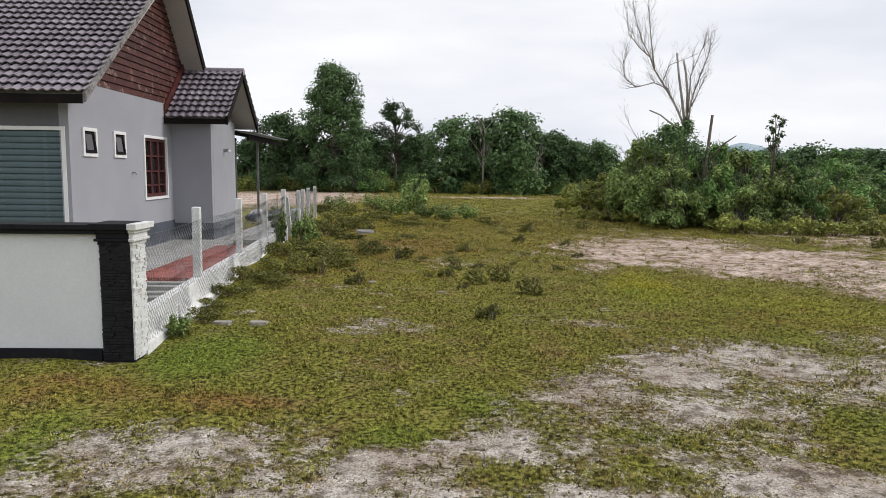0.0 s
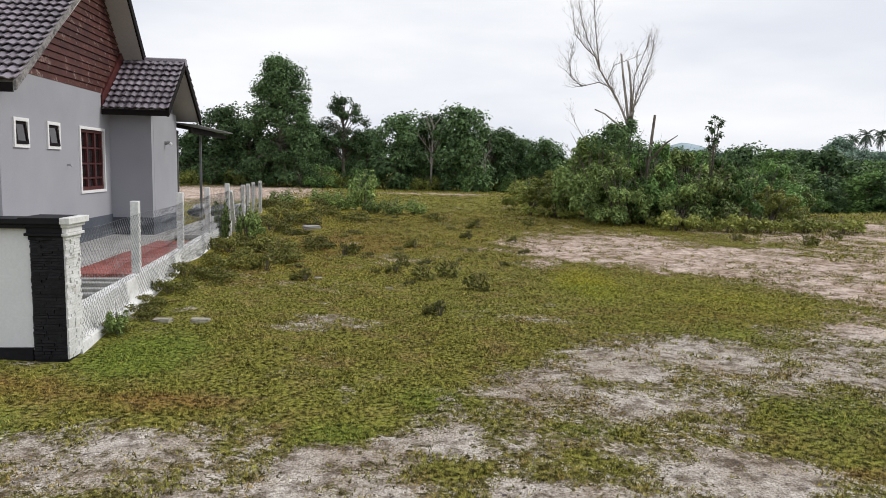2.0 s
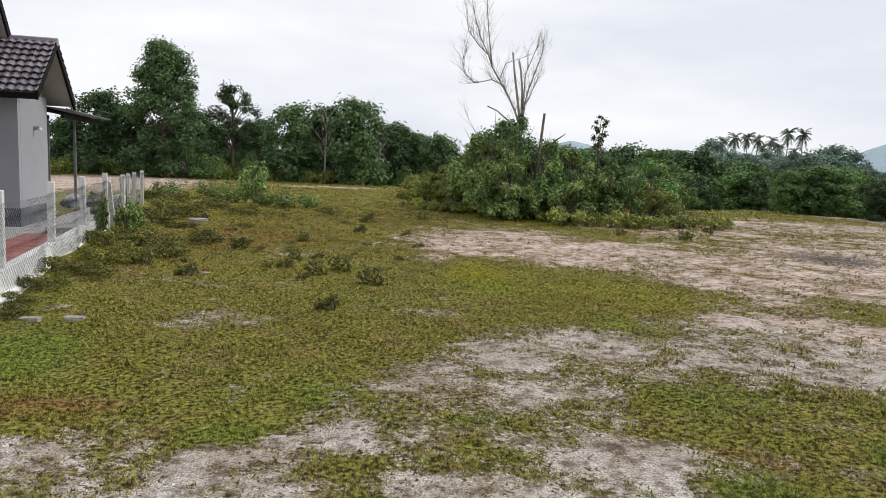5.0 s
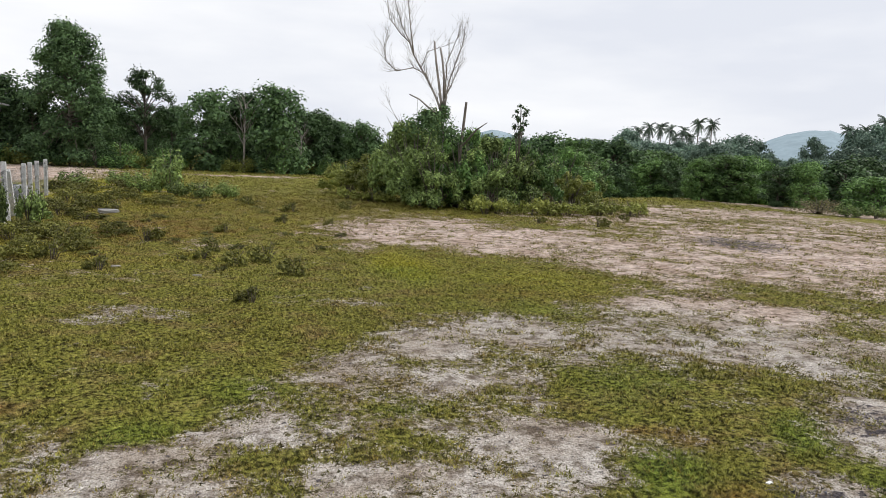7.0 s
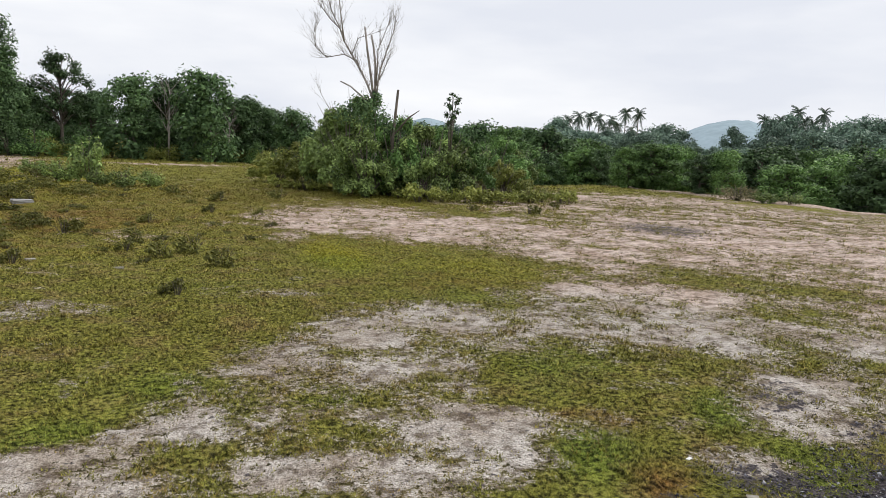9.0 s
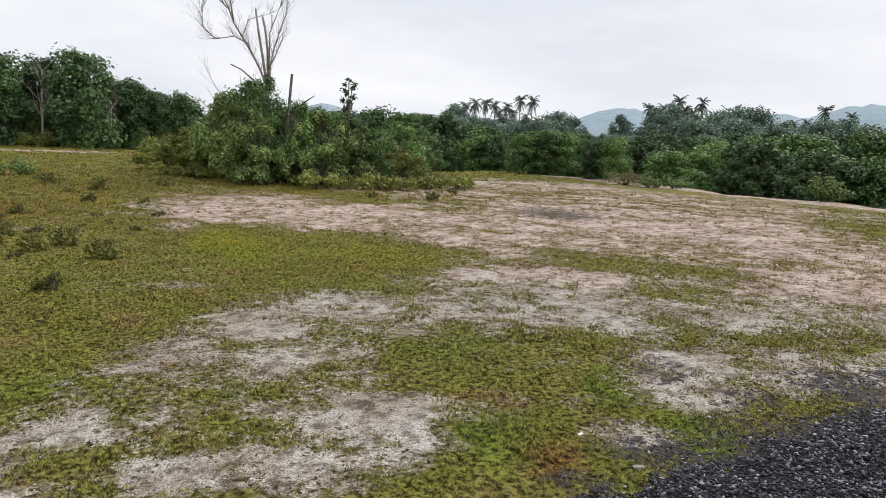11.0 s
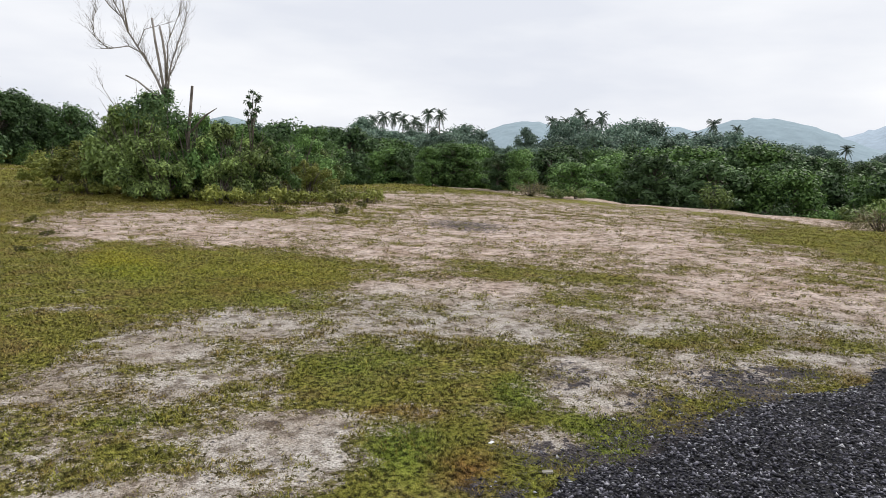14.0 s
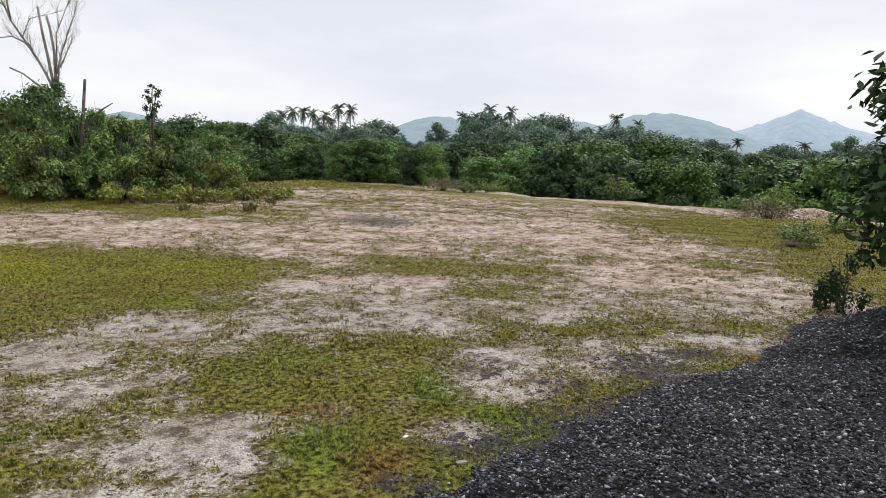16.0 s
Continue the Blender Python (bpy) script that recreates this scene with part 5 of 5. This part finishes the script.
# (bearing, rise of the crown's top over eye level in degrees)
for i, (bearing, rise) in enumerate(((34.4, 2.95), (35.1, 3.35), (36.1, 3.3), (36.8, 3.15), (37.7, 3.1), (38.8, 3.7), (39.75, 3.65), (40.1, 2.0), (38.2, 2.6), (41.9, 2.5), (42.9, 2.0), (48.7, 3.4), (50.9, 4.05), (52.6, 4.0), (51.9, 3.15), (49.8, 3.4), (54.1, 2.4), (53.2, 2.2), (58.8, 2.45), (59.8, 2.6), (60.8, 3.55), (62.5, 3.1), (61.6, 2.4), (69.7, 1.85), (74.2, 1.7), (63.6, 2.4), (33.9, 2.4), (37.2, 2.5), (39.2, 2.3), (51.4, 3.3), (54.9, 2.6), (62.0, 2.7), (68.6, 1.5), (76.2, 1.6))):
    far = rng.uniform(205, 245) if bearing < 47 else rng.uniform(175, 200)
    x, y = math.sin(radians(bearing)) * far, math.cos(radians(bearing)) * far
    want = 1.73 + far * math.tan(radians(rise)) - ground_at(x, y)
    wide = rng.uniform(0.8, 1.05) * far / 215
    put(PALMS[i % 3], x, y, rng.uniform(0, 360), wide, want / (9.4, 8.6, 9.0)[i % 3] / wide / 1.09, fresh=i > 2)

# ---- dark gravel heap ----
TOE_X, TOE_Y = (0.9, 1.6, 2.4, 3.3, 4.5, 5.6, 6.4, 7.2, 8.5, 9.6), (1.2, 2.1, 2.42, 2.38, 2.42, 2.3, 2.1, 2.12, 2.25, 2.0)


def heap_height(x, y):
    """Loose gravel tipped behind an uneven toe, steeper and higher towards its far end."""
    inside = np.interp(x, TOE_X, TOE_Y) + 0.5 * drift(x, y, 0.9, 21) + 0.22 * drift(x, y, 4.0, 25) - y
    ragged = 1.6 * drift(x, y, 0.7, 61) + 0.3 * drift(x, y, 3.0, 64)
    inside = np.minimum(np.minimum(inside, 1.3 * (x - 1.5) + ragged), np.minimum(1.3 * (9.0 - x) + ragged, y + 2.6 + ragged))
    steep = 0.24 + 0.34 * smooth_step(5.8, 7.4, x)
    cap = 0.42 + 0.75 * smooth_step(5.5, 8.0, x)
    lumps = 1 + 0.5 * drift(x, y, 1.7, 41)
    return cap * (1 - np.exp(-np.clip(inside, 0, 9) * steep / cap)) * lumps


rg = np.random.default_rng(90)
hx, hy = np.meshgrid(np.linspace(1.1, 9.4, 130), np.linspace(-3.5, 2.9, 100))
hz = level(hx, hy) + heap_height(hx, hy) - 0.03 + 0.012 * rg.random(hx.shape)
i = np.arange(hx.size).reshape(hx.shape)
q = np.stack([i[:-1, :-1], i[:-1, 1:], i[1:, 1:], i[1:, :-1]], -1).reshape(-1, 4)
heap = thing("gravel_heap", Matrix(), "heap of dark grey road gravel on the field edge", "gravel heap")
core = new("mound", arrays("mound", np.stack([hx.ravel(), hy.ravel(), hz.ravel()], 1), q, M_BLACKP, True))
core.parent = heap


def pebbles(x, y, z, size, mat, name):
    """Small angular stones, each a chip knocked out of true."""
    n = len(x)
    base_v = np.array([(1, 0, -0.5), (-0.6, 0.9, -0.5), (-0.6, -0.9, -0.5), (0.35, 0.2, 0.6)], float)
    base_f = np.array([(0, 1, 3), (1, 2, 3), (2, 0, 3), (0, 2, 1)])
    v = base_v[None] * (0.55 + 0.9 * rg.random((n, 4, 1))) * (0.6 + 0.8 * rg.random((n, 1, 3))) * size[:, None, None]
    a = rg.random(n) * 6.283
    c, s = np.cos(a), np.sin(a)
    t = rg.normal(size=n) * 0.5
    v = np.stack([v[..., 0] * c[:, None] - v[..., 1] * s[:, None], v[..., 0] * s[:, None] + v[..., 1] * c[:, None], v[..., 2] * 0.55 + v[..., 0] * t[:, None] * 0.4], -1)
    v += np.stack([x, y, z], 1)[:, None]
    f = (base_f[None] + (np.arange(n) * 4)[:, None, None]).reshape(-1, 3)
    return arrays(name, v.reshape(-1, 3), f, mat)


n = 215000
sx, sy = rg.uniform(1.0, 9.5, n), rg.uniform(-3.5, 3.3, n)
cover = heap_height(sx, sy)
stray = spread(sx, sy, TAR)
keep = (rg.random(n) < smooth_step(0.0, 0.05, cover)) | (rg.random(n) < np.clip(stray - 0.2, 0, 1) * 0.6)
far_thin = rg.random(n) < np.clip(6.0 / np.hypot(sx, sy), 0.4, 1)
keep &= far_thin & ((sy > -0.8) | (rg.random(n) < 0.3))
sx, sy = sx[keep], sy[keep]
size = 0.007 + 0.012 * rg.random(len(sx)) ** 2
loose = new("gravel", pebbles(sx, sy, level(sx, sy) + heap_height(sx, sy) - 0.014 + 0.026 * rg.random(len(sx)), size, M_GRAVEL, "gravel"))
loose.parent = heap
tagged(loose, "angular dark gravel stones", kind="stuff")

# ---- plants beside the heap ----
near_tree = broadleaf(95, 3.45, 1.15, 0.24, 8000, 0.15, M_LEAF_G, 60, long=True, name="small_tree", label="small glossy dark-leaved tree beside the gravel heap", loose=0.32, far=False)
put(near_tree, 8.85, 0.88, fresh=False)
low = shrub(96, 0.85, 0.3, 1300, 0.05, M_LEAF_G, "low_shrub", "low dark leafy shrub beside the gravel heap", 6, 10, category="shrub")
put(low, 9.5, 2.05, 0, 1.1, 1.1, fresh=False)

# ---- loose stones and bricks in the turf ----
for x, y, s, mat, lab in ((-2.4, 7.7, 0.1, M_STONE, "broken pale concrete piece lying in turf"), (-1.98, 7.65, 0.1, M_STONE, "broken pale concrete piece lying in turf"), (-1.02, 10.7, 0.06, M_STONE, "small pale stone standing in turf"), (3.05, 2.9, 0.022, M_FRAME, "small white pebble in turf"), (3.02, 2.42, 0.03, M_STONE, "flat stone at the heap foot"), (0.05, 9.9, 0.06, M_STONE, "small pale stone in turf"), (-2.0, 19.0, 0.22, M_CONC, "flat concrete slab lying in rough grass")):
    rk = random.Random(x * 31)
    bm = boxed(-s, s, -s * 0.45, s * 0.45, -0.01, s * 0.4, bevel=s * 0.12)
    for v in bm.verts:
        v.co += Vector((rk.uniform(-1, 1), rk.uniform(-1, 1), rk.uniform(-0.5, 0.5))) * s * 0.1
    ob = thing("loose_stone", pose(x, y, ground_at(x, y), rk.uniform(-6, 6), rk.uniform(-6, 6), rk.uniform(-40, 60)), lab, "stone")
    part("stone", bm, mat, ob)

# ---- turf blades ----
rg = np.random.default_rng(100)


def turf(count, near, far, spread_angle, height, bare_limit=0.5, blades=7, gather=0.018, dry=0.0):
    """Short blades in uneven tufts, thinner on bare ground, denser towards the near end."""
    a = np.radians(rg.uniform(*spread_angle, count))
    r = near * (far / near) ** (rg.random(count) ** 0.9)
    x, y = np.sin(a) * r, np.cos(a) * r
    b = bareness(x, y) + 0.7 * (rg.random(count) - 0.5)
    ok = (b < bare_limit) & (heap_height(x, y) <= 0.005) & (spread(x, y, TAR) < 0.35 + 0.6 * rg.random(count)) & ((y < 6.1) | (x > -2.62 - 0.083 * (y - 6.4))) & (outside(x, y) < 0.5)
    x, y, r = x[ok], y[ok], r[ok]
    lump = 0.45 + 1.5 * value_noise(x * 7.0, y * 7.0, 51) ** 1.5
    x, y, r, lump = np.repeat(x, blades), np.repeat(y, blades), np.repeat(r, blades), np.repeat(lump, blades)
    s = 1 + 0.10 * r
    x, y = x + rg.normal(size=len(x)) * gather * s, y + rg.normal(size=len(x)) * gather * s
    z = level(x, y)
    d = rg.random(len(x)) * 6.283
    h = height * (0.5 + rg.random(len(x))) * s * lump
    w = 0.0034 * s * (0.7 + 0.6 * rg.random(len(x)))
    lean = h * rg.uniform(0.4, 1.6, len(x))
    ux, uy = np.cos(d), np.sin(d)
    v = np.stack([np.stack([x - uy * w, y + ux * w, z - 0.004], 1), np.stack([x + uy * w, y - ux * w, z - 0.004], 1), np.stack([x + ux * lean, y + uy * lean, z + h * 0.75], 1)], 1)
    me = arrays("grass", v.reshape(-1, 3), np.arange(len(x) * 3).reshape(-1, 3), M_BLADE)
    lush = np.repeat(spread(x, y, LUSH), 3).astype(np.float32)
    me.attributes.new("lush", "FLOAT", "POINT").data.foreach_set("value", lush)
    me.attributes.new("clay", "FLOAT", "POINT").data.foreach_set("value", np.repeat(dryness(x, y), 3).astype(np.float32))
    me.attributes.new("rust", "FLOAT", "POINT").data.foreach_set("value", np.repeat(np.maximum(spread(x, y, RUST), dry * rg.random(len(x))), 3).astype(np.float32))
    return tagged(new("grass", me), "short creeping olive grass with dry blades", "grass", kind="stuff")


turf(150000, 3.3, 24.0, (-38, 88), 0.0078)
turf(26000, 20.0, 52.0, (-14, 46), 0.013)
# dry tufts that break up the sand and the far turf
turf(20000, 6.0, 27.0, (-14, 84), 0.015, 0.85, 9, 0.016, 0.35)
turf(22000, 3.2, 8.0, (-30, 84), 0.012, 0.8, 6, 0.012, 0.6)
